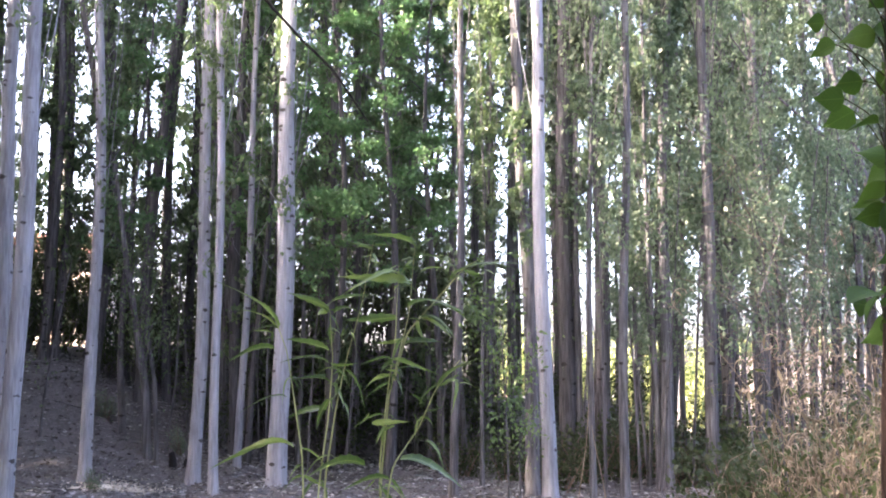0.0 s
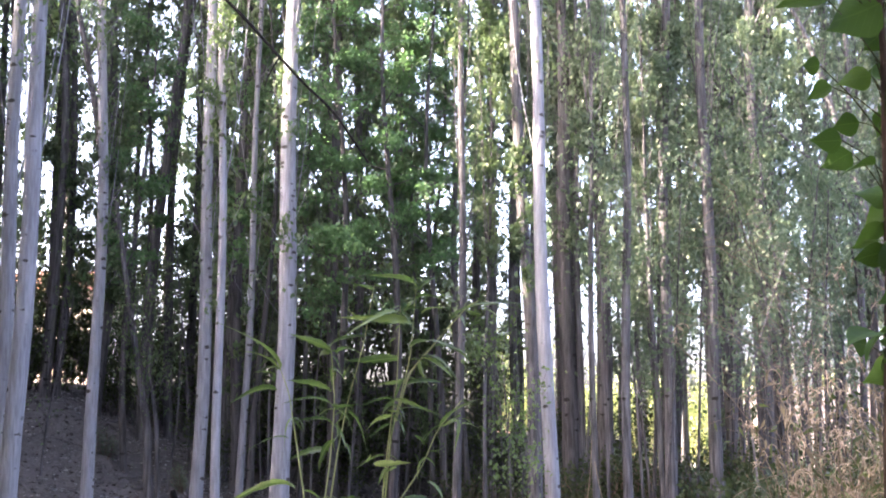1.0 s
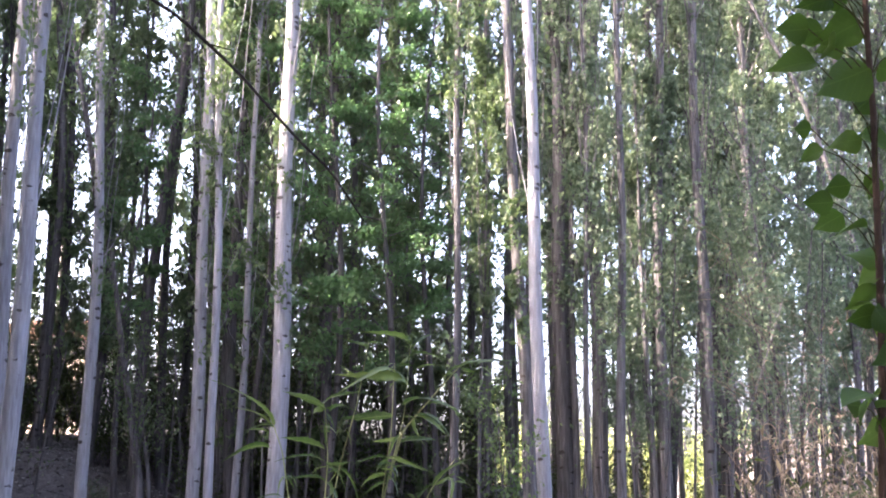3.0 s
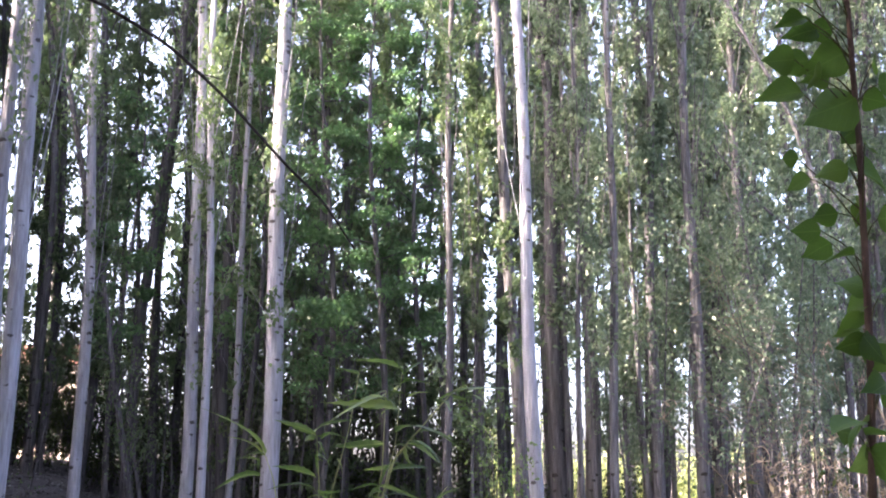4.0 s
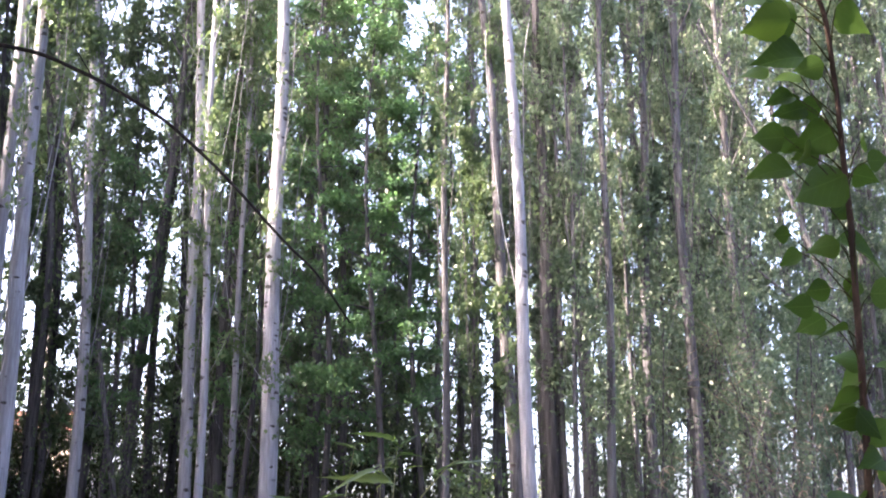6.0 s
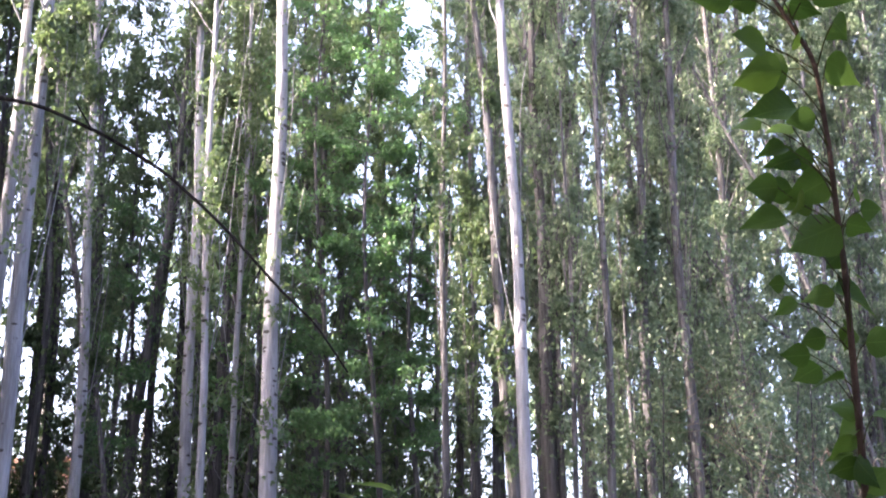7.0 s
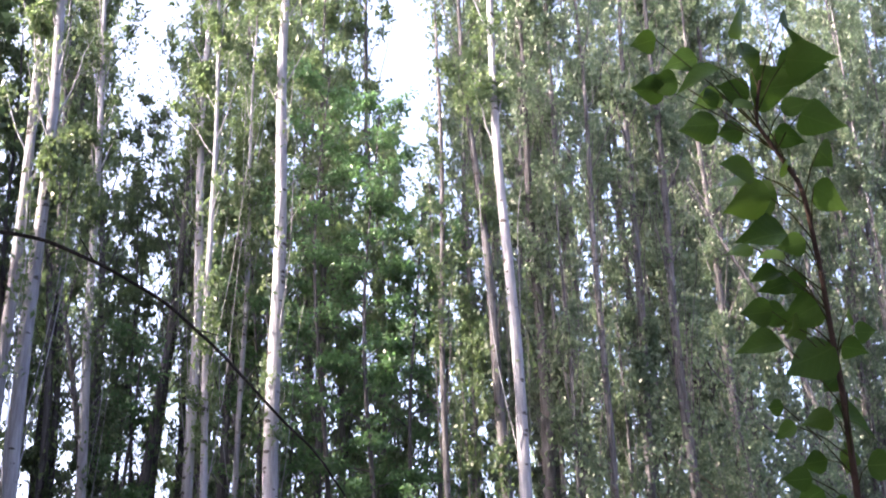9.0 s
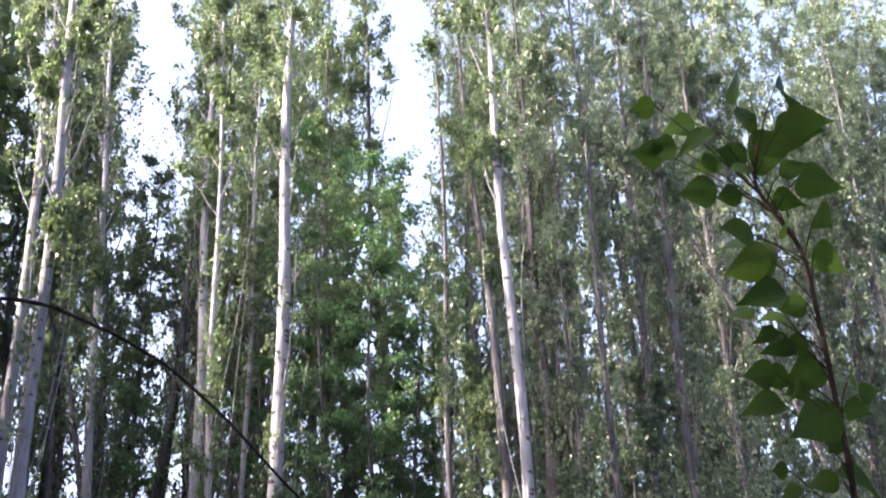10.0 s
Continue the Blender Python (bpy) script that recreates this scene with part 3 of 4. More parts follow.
for slope in list(np.arange(0.05, 0.22, 0.06)) + list(np.arange(0.235, 0.47, 0.024)):
    py = 29.5 + rng.normal() * 1.5
    if not bare_row(slope):
        back_tree(9, slope * py, py, rng.uniform(0, 360), rng.uniform(0.18, 0.26) + (0.12 if slope > 0.22 else 0.0), "young olive-leaved poplar at the far edge")
for slope, py in ((0.043, 27.0), (0.03, 28.5)):
    back_tree(8, slope * py, py, slope * 9000, 0.33, "young leafy poplar behind the bank")
for slope in (0.11, 0.168, 0.205, 0.25, 0.275, 0.385, 0.43):
    py = 47 + rng.normal() * 2
    back_tree(7, slope * py, py, rng.uniform(0, 360), rng.uniform(1.15, 1.35), "tall sunlit poplar far behind the grove")
# unseen rows added left of the view to darken the bank
for y in (22.0, 23.5, 25.0, 26.5, 29.5):
    for x in np.arange(-0.42 * y - (1.9 if y < 26 else 2.6), -26, -2.6):
        back_tree(5, x + rng.normal() * 0.3, y + rng.normal() * 0.4, rng.uniform(0, 360), rng.uniform(0.95, 1.2), "unseen leafy poplar added to shade the grove")
# unseen poplars added to the left, towards the sun, to shade the grove
for y, x0 in [(3.2, -7.5), (5.6, -8.2), (8.3, -8.0), (10.9, -8.6), (12.5, -9.3), (14.6, -9.3), (18.6, -11.2), (16.5, -9.0), (20.5, -10.8)]:
    for x in np.arange(x0, -22, -2.4):
        if y < 9 and abs(Vector((x - 3.4, y - 9.0)).dot(Vector((SUN_DIR.y, -SUN_DIR.x)).normalized())) < 0.55:
            continue
        size = min(rng.uniform(1.16, 1.34), (13.2 - 0.48 * (x + 3.0) + rng.normal() * 0.8) / 19)
        # crowns kept lower here so sun reaches the left trunks
        if abs(Vector((x + 6.0, y - 16.0)).dot(Vector((SUN_DIR.y, -SUN_DIR.x)).normalized())) < 2.3:
            size = min(size, (8.2 + 0.48 * math.hypot(x + 6.0, y - 16.0)) / 19)
        back_tree(5, x + rng.normal() * 0.3, y + rng.normal() * 0.4, rng.uniform(0, 360), size,
                  "unseen leafy poplar added to shade the grove")

# unseen trees added near the camera to shade the foreground
for x, y in [(-6.5, 0.8), (-7.5, -1.6), (-9.0, 1.6), (-10.0, -0.6), (-12.5, -1.8), (-12.0, 0.9), (-5.4, -1.0)]:
    back_tree(12 if math.hypot(x, y) < 9 else 5, x, y, x * 77, 0.95, "unseen leafy poplar added to shade the grove")

# added out of view to keep low sun off a slim trunk
for x, y in [(-15.6, 15.6), (-13.4, 16.4)]:
    back_tree(5, x, y, x * 77, 0.5, "low unseen poplar added to block low sun")
# unseen ring added behind and beside the camera to dim low sky light
for x, y in [(-4.0, -3.4), (-1.0, -5.6), (1.6, -6.4), (-6.6, -3.2), (-3.0, -8.6), (-10.0, -6.0), (-6.5, -8.5), (0.4, -12.5), (-12.0, -4.2), (-9.5, -9.0), (-2.5, -3.8), (0.4, -4.3), (-1.2, -8.0), (-5.0, -6.0), (-8.0, -4.5), (3.2, -6.5), (7.0, -3.5), (10.5, 0.5), (10.8, 5.0), (-3.5, -11.0), (4.0, -12.0), (16.0, 0.0), (16.0, 5.0), (15.0, 11.0), (1.5, -10.0), (5.0, -8.0), (9.0, -6.0), (12.0, -2.0), (13.0, 3.0), (13.5, 8.0), (12.5, -7.5), (2.5, -19.0), (7.0, -21.0), (11.0, -18.0), (15.5, -15.0), (19.0, -10.5), (21.0, -5.0), (23.0, 1.0), (22.5, 7.0)]:
    back_tree(12 if math.hypot(x, y) < 9 else 5, x, y, x * 77, 0.95, "unseen leafy poplar added to shade the grove")

# ---- undergrowth ----
def shrub_parts(seed, tall, wide, stems, count, leaf_size, leaf, skin):
    rng = np.random.default_rng(seed)
    tubes, spots = Tubes(), []
    for _ in range(stems):
        az, tilt = rng.uniform(0, 6.28), rng.uniform(0.05, 0.7)
        b = np.array([math.cos(az), math.sin(az), 0]) * rng.uniform(0, 0.25 * wide) - np.array([0, 0, 0.1])
        p = limb_path(b, az, tilt, tall * rng.uniform(0.6, 1.05), rng, -0.25, 8)
        tubes.add(p, np.linspace(0.022, 0.005, 8), 4)
        for q in range(2, 8):
            spots.append(p[q])
            t = limb_path(p[q], rng.uniform(0, 6.28), rng.uniform(0.5, 1.2), wide * 0.3, rng)
            tubes.add(t[[0, 2, 5]], np.linspace(0.007, 0.002, 3), 3)
            spots += [t[3], t[5]]
    spots = np.array(spots)
    c = spots[rng.integers(0, len(spots), count)] + rng.normal(size=(count, 3)) * 0.13 * wide
    c[:, 2] = np.maximum(c[:, 2], 0.05)
    lv, lf = leaf_quads(c, leaf_size, rng, 0.2, 0.7)
    return tubes.mesh("branchwork", skin), mesh_of("foliage", lv, lf, leaf, False)


# all but the fourth carry leaves darkened in colour for shade
shrubs = [shrub_parts(70, 3.4, 1.7, 16, 1700, 0.133, LEAF_SHADE, BARK_DARK), shrub_parts(71, 2.4, 1.5, 14, 1400, 0.12, LEAF_SHADE, BARK_DARK),
          shrub_parts(72, 4.6, 1.6, 14, 1700, 0.133, LEAF_SHADE, BARK_DARK), shrub_parts(73, 1.0, 0.9, 12, 900, 0.07, LEAF_FAR, TWIG),
          shrub_parts(74, 0.8, 1.0, 9, 800, 0.085, LEAF_SHADE, TWIG)]


def shrub(k, x, y, turn, scale, label, group):
    base = new("shrub")
    base.matrix_basis = pose(x, y, ground_z(x, y) - 0.03, 0, 0, turn) @ Matrix.Diagonal((scale, scale, scale, 1))
    for name, me in zip(("branchwork", "foliage"), shrubs[k]):
        child(name, me, base)
    return tagged(base, label, "shrub", group)


rng = np.random.default_rng(21)
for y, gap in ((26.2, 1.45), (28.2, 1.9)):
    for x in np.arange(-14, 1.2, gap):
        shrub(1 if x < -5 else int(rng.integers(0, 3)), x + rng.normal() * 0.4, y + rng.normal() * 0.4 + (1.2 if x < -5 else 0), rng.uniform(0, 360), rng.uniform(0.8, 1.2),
              "leafy shrub coloured dark for the deep shade under the poplars", "dark shrubs on the bank")
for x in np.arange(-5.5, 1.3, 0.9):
    shrub(2, x + rng.normal() * 0.2, 30.6 + rng.normal() * 0.4, rng.uniform(0, 360), rng.uniform(0.9, 1.2), "leafy shrub coloured dark for the deep shade under the poplars", "dark shrubs on the bank")
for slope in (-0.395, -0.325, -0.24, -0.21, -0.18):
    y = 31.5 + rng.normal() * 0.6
    shrub(2, slope * y, y, rng.uniform(0, 360), rng.uniform(0.75, 1.0), "tall shrub behind the bank, coloured dark for shade", "dark shrubs on the bank")
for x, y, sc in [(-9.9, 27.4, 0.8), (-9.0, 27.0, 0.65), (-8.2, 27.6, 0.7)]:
    shrub(2, x, y, x * 50, sc, "tall shrub behind the bank, coloured dark for shade", "dark shrubs on the bank")
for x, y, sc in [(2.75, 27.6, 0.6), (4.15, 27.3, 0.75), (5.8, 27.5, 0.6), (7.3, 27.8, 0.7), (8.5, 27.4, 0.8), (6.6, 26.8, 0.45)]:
    shrub(1, x, y, x * 50, sc, "low shrub among the trunks, coloured dark for shade", "dark shrubs on the bank")
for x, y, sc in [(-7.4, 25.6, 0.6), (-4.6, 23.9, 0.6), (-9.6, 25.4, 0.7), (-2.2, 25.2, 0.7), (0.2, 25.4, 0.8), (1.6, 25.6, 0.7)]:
    shrub(1, x, y, x * 50, sc, "low shrub coloured dark for the shaded slope", "dark shrubs on the bank")
for x, y, sc in [(3.4, 24.5, 0.9), (4.4, 25.3, 1.0), (5.3, 24.8, 0.9), (2.3, 25.0, 0.8), (6.4, 25.8, 1.1), (4.0, 21.0, 0.6), (5.6, 19.5, 0.8), (5.0, 17.6, 0.6), (6.8, 22.4, 1.0), (4.9, 15.2, 0.9), (7.9, 23.5, 1.2)]:
    shrub(3, x, y, x * 70, sc, "low olive-green bush between the trunks", "low bushes between the trunks")

for x, y, sc in [(1.9, 19.4, 0.8), (2.7, 20.2, 1.0), (3.3, 20.8, 1.2), (4.1, 20.0, 0.9), (4.8, 21.2, 1.2), (5.4, 20.4, 1.0), (2.2, 21.3, 1.0), (1.2, 20.6, 0.8), (5.9, 21.6, 1.3),
                 (3.8, 22.3, 1.3), (4.6, 18.3, 0.8), (5.2, 17.4, 0.9), (4.9, 15.8, 0.9), (0.3, 22.4, 0.9), (3.35, 13.2, 1.0), (3.9, 14.1, 1.1), (4.5, 14.6, 1.2)]:
    shrub(4, x, y, x * 95, sc, "low plants coloured dark to deepen shade between the trunks", "low dark plants under the trees")

# ---- distance: sunlit field, hedge, track, fence and house ----
field_bm = bmesh.new()
bmesh.ops.create_grid(field_bm, x_segments=2, y_segments=2, size=1.0)
for v in field_bm.verts:
    v.co = (4 + 26 * (v.co.x + 1) * 0.5, 44 + 60 * (v.co.y + 1) * 0.5, 0)
bmesh.ops.subdivide_edges(field_bm, edges=field_bm.edges[:], cuts=14, use_grid_fill=True)
for v in field_bm.verts:
    v.co.z = ground_z(v.co.x, v.co.y) + 0.05
me = bpy.data.meshes.new("field")
field_bm.to_mesh(me)
me.materials.append(FIELD)
tagged(new("field", me), "sunlit yellow-green field behind the grove", "field", kind="structure")

hedge = shrub_parts(80, 2.6, 2.2, 14, 2400, 0.16, LEAF_HEDGE, TWIG)
rng = np.random.default_rng(5)
for x in np.arange(3.0, 20.0, 1.7):
    base = new("hedge_bush")
    y = 58 + rng.normal() * 1.5
    s_ = rng.uniform(1.0, 1.5)
    base.matrix_basis = pose(x, y, ground_z(x, y), 0, 0, rng.uniform(0, 360)) @ Matrix.Diagonal((s_, s_, s_, 1))
    for name, me in zip(("branchwork", "foliage"), hedge):
        child(name, me, base)
    tagged(base, "sunlit yellow-green bush at the field edge", "bush", "bushes at the field edge")


def box(bm, lo, hi, bev=0.0):
    r = bmesh.ops.create_cube(bm, size=1.0)
    for v in r["verts"]:
        v.co = [lo[i] + (v.co[i] + 0.5) * (hi[i] - lo[i]) for i in range(3)]
    if bev:
        bmesh.ops.bevel(bm, geom=list({e for v in r["verts"] for e in v.link_edges}), offset=bev, segments=1, affect="EDGES")


def part(name, bm, material, parent, label=""):
    me = bpy.data.meshes.new(name)
    bm.to_mesh(me)
    bm.free()
    me.materials.append(material)
    return child(name, me, parent, label)


def boxed(name, lo, hi, material, parent, label="", bev=0.01):
    bm = bmesh.new()
    box(bm, lo, hi, bev)
    return part(name, bm, material, parent, label)


fence = new("wooden_fence")
fence.location = (0, 31.0, 0)
for x in np.arange(7.3, 12.6, 1.3):
    z = ground_z(x, 31.0)
    boxed("post", (x - 0.05, -0.05, z - 0.2), (x + 0.05, 0.05, z + 1.62), BARK_DARK, fence)
for k, z in enumerate((1.50, 0.85)):
    boxed("rail", (7.2, -0.09, z), (12.7, -0.052, z + 0.11), BARK_DARK, fence)
tagged(fence, "dark weathered fence with two rails at the track", "fence")

track_bm = bmesh.new()
bmesh.ops.create_grid(track_bm, x_segments=30, y_segments=10, size=1.0)
for v in track_bm.verts:
    x, y = 8.0 + 12 * (v.co.x + 1), 44.0 + 2.4 * (v.co.y + 1)
    v.co = (x, y, ground_z(x, y) + 0.09)
me = bpy.data.meshes.new("track")
track_bm.to_mesh(me)
me.materials.append(ROAD)
tagged(new("track", me), "pale dusty track in full sun", "track", kind="structure")

far_wall = new("boundary_wall")
far_wall.location = (11.6, 50.0, ground_z(14, 50))
for k in range(6):  # bays between low piers, a coping over each
    boxed("bay", (k * 3.0 + 0.3, 0, -0.3), (k * 3.0 + 3.0, 0.3, 3.2 + 0.05 * math.sin(k * 2.1)), PLASTER, far_wall)
    boxed("pier", (k * 3.0, -0.08, -0.3), (k * 3.0 + 0.3, 0.38, 3.45), PLASTER, far_wall)
    boxed("coping", (k * 3.0 + 0.3, -0.06, 3.24), (k * 3.0 + 3.0, 0.36, 3.34), ROAD, far_wall)
tagged(far_wall, "pale pink plastered wall in full sun beyond the track", "wall")

house = new("house")
house.location = (-15.0, 46.0, ground_z(-15, 46))
boxed("wall", (-1.8, -2, -0.3), (1.8, 2, 4.2), PLASTER, house, "pale pink plaster wall")
roof = bmesh.new()
vs = [roof.verts.new(c) for c in ((-2.1, -2.4, 4.15), (2.1, -2.4, 4.15), (2.1, 2.4, 4.15), (-2.1, 2.4, 4.15), (-2.1, 0, 5.2), (2.1, 0, 5.2))]
for f in ((0, 1, 5, 4), (2, 3, 4, 5), (0, 4, 3), (1, 2, 5), (3, 2, 1, 0)):
    roof.faces.new([vs[i] for i in f])
part("roof", roof, TILE, house, "red-brown tiled roof")
for wx in (-0.9, 0.9):
    win = boxed("window", (wx - 0.45, -2.04, 1.3), (wx + 0.45, -1.99, 2.5), BARK_DARK, house, "dark wooden window")
    boxed("sill", (wx - 0.55, -2.14, 1.2), (wx + 0.55, -1.99, 1.28), PLASTER, win)
tagged(house, "low house with pink walls and tiled roof", "house")

# ---- loose things on the floor of the grove ----
rng = np.random.default_rng(31)
n = 28000
lx, ly = rng.uniform(-11, 9, n), rng.uniform(13.5, 26.5, n)
c = np.stack([lx, ly, height(lx, ly) + rng.uniform(0.01, 0.05, n)], -1)
v, f = leaf_quads(c, 0.095, rng, -0.0, 0.8)
v = v.reshape(n, 4, 3)
v[:, :, 2] = c[:, None, 2] + (v[:, :, 2] - c[:, None, 2]) * 0.4
tagged(new("leaf_litter", mesh_of("leaf_litter", v.reshape(-1, 3), f, LITTER, False)), "dry grey-brown fallen leaves on the soil", "leaf litter", kind="stuff")
tw = Tubes()
for _ in range(260):
    x, y = rng.uniform(-11, 8), rng.uniform(14, 25.5)
    a, L = rng.uniform(0, 3.14), rng.uniform(0.3, 1.4)
    p = [(x + math.cos(a) * L * u, y + math.sin(a) * L * u, ground_z(x + math.cos(a) * L * u, y + math.sin(a) * L * u) + 0.03 + 0.05 * u) for u in np.linspace(0, 1, 4)]
    tw.add(p, np.linspace(0.012, 0.004, 4), 4)
tagged(new("fallen_twigs", tw.mesh("fallen_twigs", BARK_GREY)), "grey fallen twigs scattered on the soil", "twigs", kind="stuff")

# thin bare undergrowth poles
for k in range(26):
    x, y = rng.uniform(-9, 6.5), rng.uniform(21, 27)
    h = rng.uniform(2.5, 6)
    stem_tree("sapling_tree", [gz3(x, y), (x + rng.normal() * 0.12, y, h * 0.5), (x + rng.normal() * 0.35, y, h + ground_z(x, y))], rng.uniform(0.015, 0.035), 0.008, BARK_GREY,
              "thin bare sapling in the undergrowth", leaves=90, leaf=LEAF, spread=0.35, seed=100 + k)

for k in range(30):
    y = rng.uniform(17.5, 25.5)
    x = rng.uniform(0.13, 0.36) * y
    h = rng.uniform(4, 8.5)
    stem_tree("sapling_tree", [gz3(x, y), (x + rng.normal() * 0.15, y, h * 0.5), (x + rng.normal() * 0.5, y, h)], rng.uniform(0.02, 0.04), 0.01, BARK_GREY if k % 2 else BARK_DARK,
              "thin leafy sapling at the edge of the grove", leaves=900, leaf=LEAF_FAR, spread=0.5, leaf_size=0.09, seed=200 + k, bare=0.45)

# ---- arching bare cane ----
def tube_thing(parent, name, pts, radii, mat, sides=7, label="", smooth_n=3):
    u = np.linspace(0, len(pts) - 1, 7 * len(pts))
    q = np.stack([np.interp(u, range(len(pts)), [p[k] for p in pts]) for k in range(3)], -1)
    for _ in range(smooth_n):
        q[1:-1] = (q[:-2] + 2 * q[1:-1] + q[2:]) / 4
    r = np.interp(u, np.linspace(0, len(pts) - 1, len(radii)), radii)
    return child(name, Tubes().add(q, r, sides, 0.05, np.random.default_rng(len(pts))).mesh(name, mat), parent, label)


cane = new("bare_cane")
cane.location = (-2.6, 2.2, 0)
CANE = [(-2.6, 0, -0.1), (-2.3, 0, 1.0), (-1.75, 0, 2.2), (-1.3, 0, 2.66), (-0.921, 0, 2.725), (-0.808, 0, 2.70), (-0.666, 0, 2.63), (-0.54, 0, 2.55), (-0.415, 0, 2.433),
        (-0.286, 0, 2.288), (-0.217, 0, 2.222), (-0.149, 0, 2.12)]
CANE = [(x + 2.6, y, z) for x, y, z in CANE]
tube_thing(cane, "stem", CANE, (0.0085, 0.0065, 0.005, 0.0042, 0.0036, 0.003, 0.002), CANE_BARK)
for k, (x, z, dx, dz) in enumerate([(-0.7, 2.648, -0.03, 0.05), (-0.47, 2.486, 0.05, -0.02), (-0.33, 2.336, -0.02, -0.05), (-0.56, 2.563, 0.03, 0.04)]):
    tube_thing(cane, "spur", [(x + 2.6, 0, z), (x + 2.6 + dx * 0.5, -0.01, z + dz * 0.5), (x + 2.6 + dx, -0.02, z + dz)], (0.0018, 0.001), CANE_BARK, 5)
tagged(cane, "thin dark bare cane arching through the air", "cane")

# ---- tall weed ----
def blade_mesh(name, length, width, droop, fold, teeth, mat, kind=0, twist=0.0, sickle=0.0, n=9):
    """A leaf along +x: lance-shaped (0) or broad with a point (1), folded at the midrib and bent down."""
    us = np.linspace(0, 1, n)
    if kind == 0:
        ws = us ** 0.55 * (1 - us) ** 0.95 * 2.05
    else:
        ws = np.interp(us, (0, 0.05, 0.13, 0.25, 0.38, 0.52, 0.66, 0.79, 0.9, 1), (0.1, 0.52, 0.84, 1.0, 0.97, 0.8, 0.55, 0.29, 0.11, 0.0))
    rows_ = []
    for u, w in zip(us, ws):
        z = -droop * length * u * u
        ww = w * width * 0.5
        rows_ += [(u * length, -ww, z + fold * ww), (u * length, -ww * 0.5, z + fold * ww * 0.35), (u * length, 0, z), (u * length, ww * 0.5, z + fold * ww * 0.35), (u * length, ww, z + fold * ww)]
    v = np.array(rows_)
    if teeth:
        rg = np.random.default_rng(int(length * 1000))
        v[:, 1] *= 1 + teeth * rg.normal(size=len(v))
        v[:, 2] += teeth * 0.15 * width * rg.normal(size=len(v))
    if n > 9 and kind == 0:  # saw-toothed edge
        for i in range(1, n - 1):
            v[[5 * i, 5 * i + 4], 1] *= 1.1 if i % 2 else 0.88
    for i in range(n):
        a = twist * us[i] ** 1.3
        yy, zz = v[5 * i:5 * i + 5, 1].copy(), v[5 * i:5 * i + 5, 2] - v[5 * i + 2, 2]
        mid = v[5 * i + 2, 2]
        v[5 * i:5 * i + 5, 1] = yy * math.cos(a) - zz * math.sin(a)
        v[5 * i:5 * i + 5, 2] = mid + yy * math.sin(a) + zz * math.cos(a)
    v[:, 1] += sickle * v[:, 0] ** 2
    f = [(5 * i + j, 5 * i + j + 1, 5 * i + j + 6, 5 * i + j + 5) for i in range(n - 1) for j in range(4)]
    return mesh_of(name, v, f, mat)


def lay(start, tip, roll):
    """Pose of a leaf from its foot to its tip, turned about itself."""
    x = (Vector(tip) - Vector(start))
    L = x.length
    x.normalize()
    y = Vector((0, 0, 1)).cross(x)
    y = y.normalized() if y.length > 0.05 else Vector((0, 1, 0))
    m = Matrix((x, y, x.cross(y))).transposed().to_4x4()
    return Matrix.Translation(start) @ m @ pose(0, 0, 0, roll), L


WEED_A = [
    (-0.067, 1.822, -0.15, 1.810), (-0.090, 1.838, -0.138, 1.850),
    (-0.093, 1.749, -0.183, 1.726), (-0.082, 1.694, -0.011, 1.701),
    (-0.073, 1.746, -0.037, 1.740), (-0.073, 1.772, -0.005, 1.789),
    (-0.024, 1.773, 0.051, 1.757), (0.014, 1.828, 0.073, 1.875),
    (0.014, 1.832, 0.060, 1.835), (-0.236, 1.765, -0.301, 1.767),
    (-0.242, 1.761, -0.243, 1.807), (-0.239, 1.758, -0.281, 1.741),
    (-0.226, 1.758, -0.187, 1.778), (-0.234, 1.680, -0.300, 1.702),
    (-0.234, 1.654, -0.299, 1.673), (-0.231, 1.654, -0.217, 1.603),
    (-0.211, 1.642, -0.207, 1.578), (-0.235, 1.558, -0.319, 1.545),
]
WEED_B = [
    (-0.320, 1.583, -0.387, 1.570), (-0.348, 1.683, -0.419, 1.666),
    (-0.304, 1.481, -0.407, 1.487), (-0.203, 1.574, -0.180, 1.527),
    (-0.145, 1.533, -0.093, 1.477), (-0.151, 1.552, -0.154, 1.482),
    (-0.104, 1.610, -0.139, 1.610), (-0.062, 1.591, -0.036, 1.572),
    (-0.035, 1.496, 0.013, 1.468), (-0.086, 1.458, 0.023, 1.405),
    (-0.156, 1.445, -0.252, 1.441), (-0.010, 1.605, 0.041, 1.669),
    (-0.029, 1.560, 0.003, 1.531), (0.022, 1.624, 0.055, 1.567),
    (-0.055, 1.897, -0.105, 1.930), (-0.055, 1.894, -0.085, 1.920),
    (-0.053, 1.894, -0.013, 1.917), (-0.055, 1.884, -0.029, 1.881),
]
WEED_C = [
    (-0.100, 1.792, -0.122, 1.778), (-0.048, 1.844, -0.012, 1.864),
    (-0.130, 1.413, -0.111, 1.382), (-0.137, 1.416, -0.149, 1.382),
    (-0.117, 1.407, -0.072, 1.389), (-0.342, 1.725, -0.375, 1.731),
    (-0.346, 1.725, -0.379, 1.767), (-0.342, 1.725, -0.360, 1.783),
    (-0.203, 1.726, -0.212, 1.700), (-0.193, 1.719, -0.173, 1.694),
    (-0.114, 1.629, -0.133, 1.591), (-0.061, 1.553, -0.042, 1.515),
    (-0.096, 1.527, -0.119, 1.514),
]
weed = new("tall_weed")
weed.location = (-0.16, 2.4, 0)
LIFTS = (0.5, 0.8, 1.2, 0.65, 1.0, 1.4)
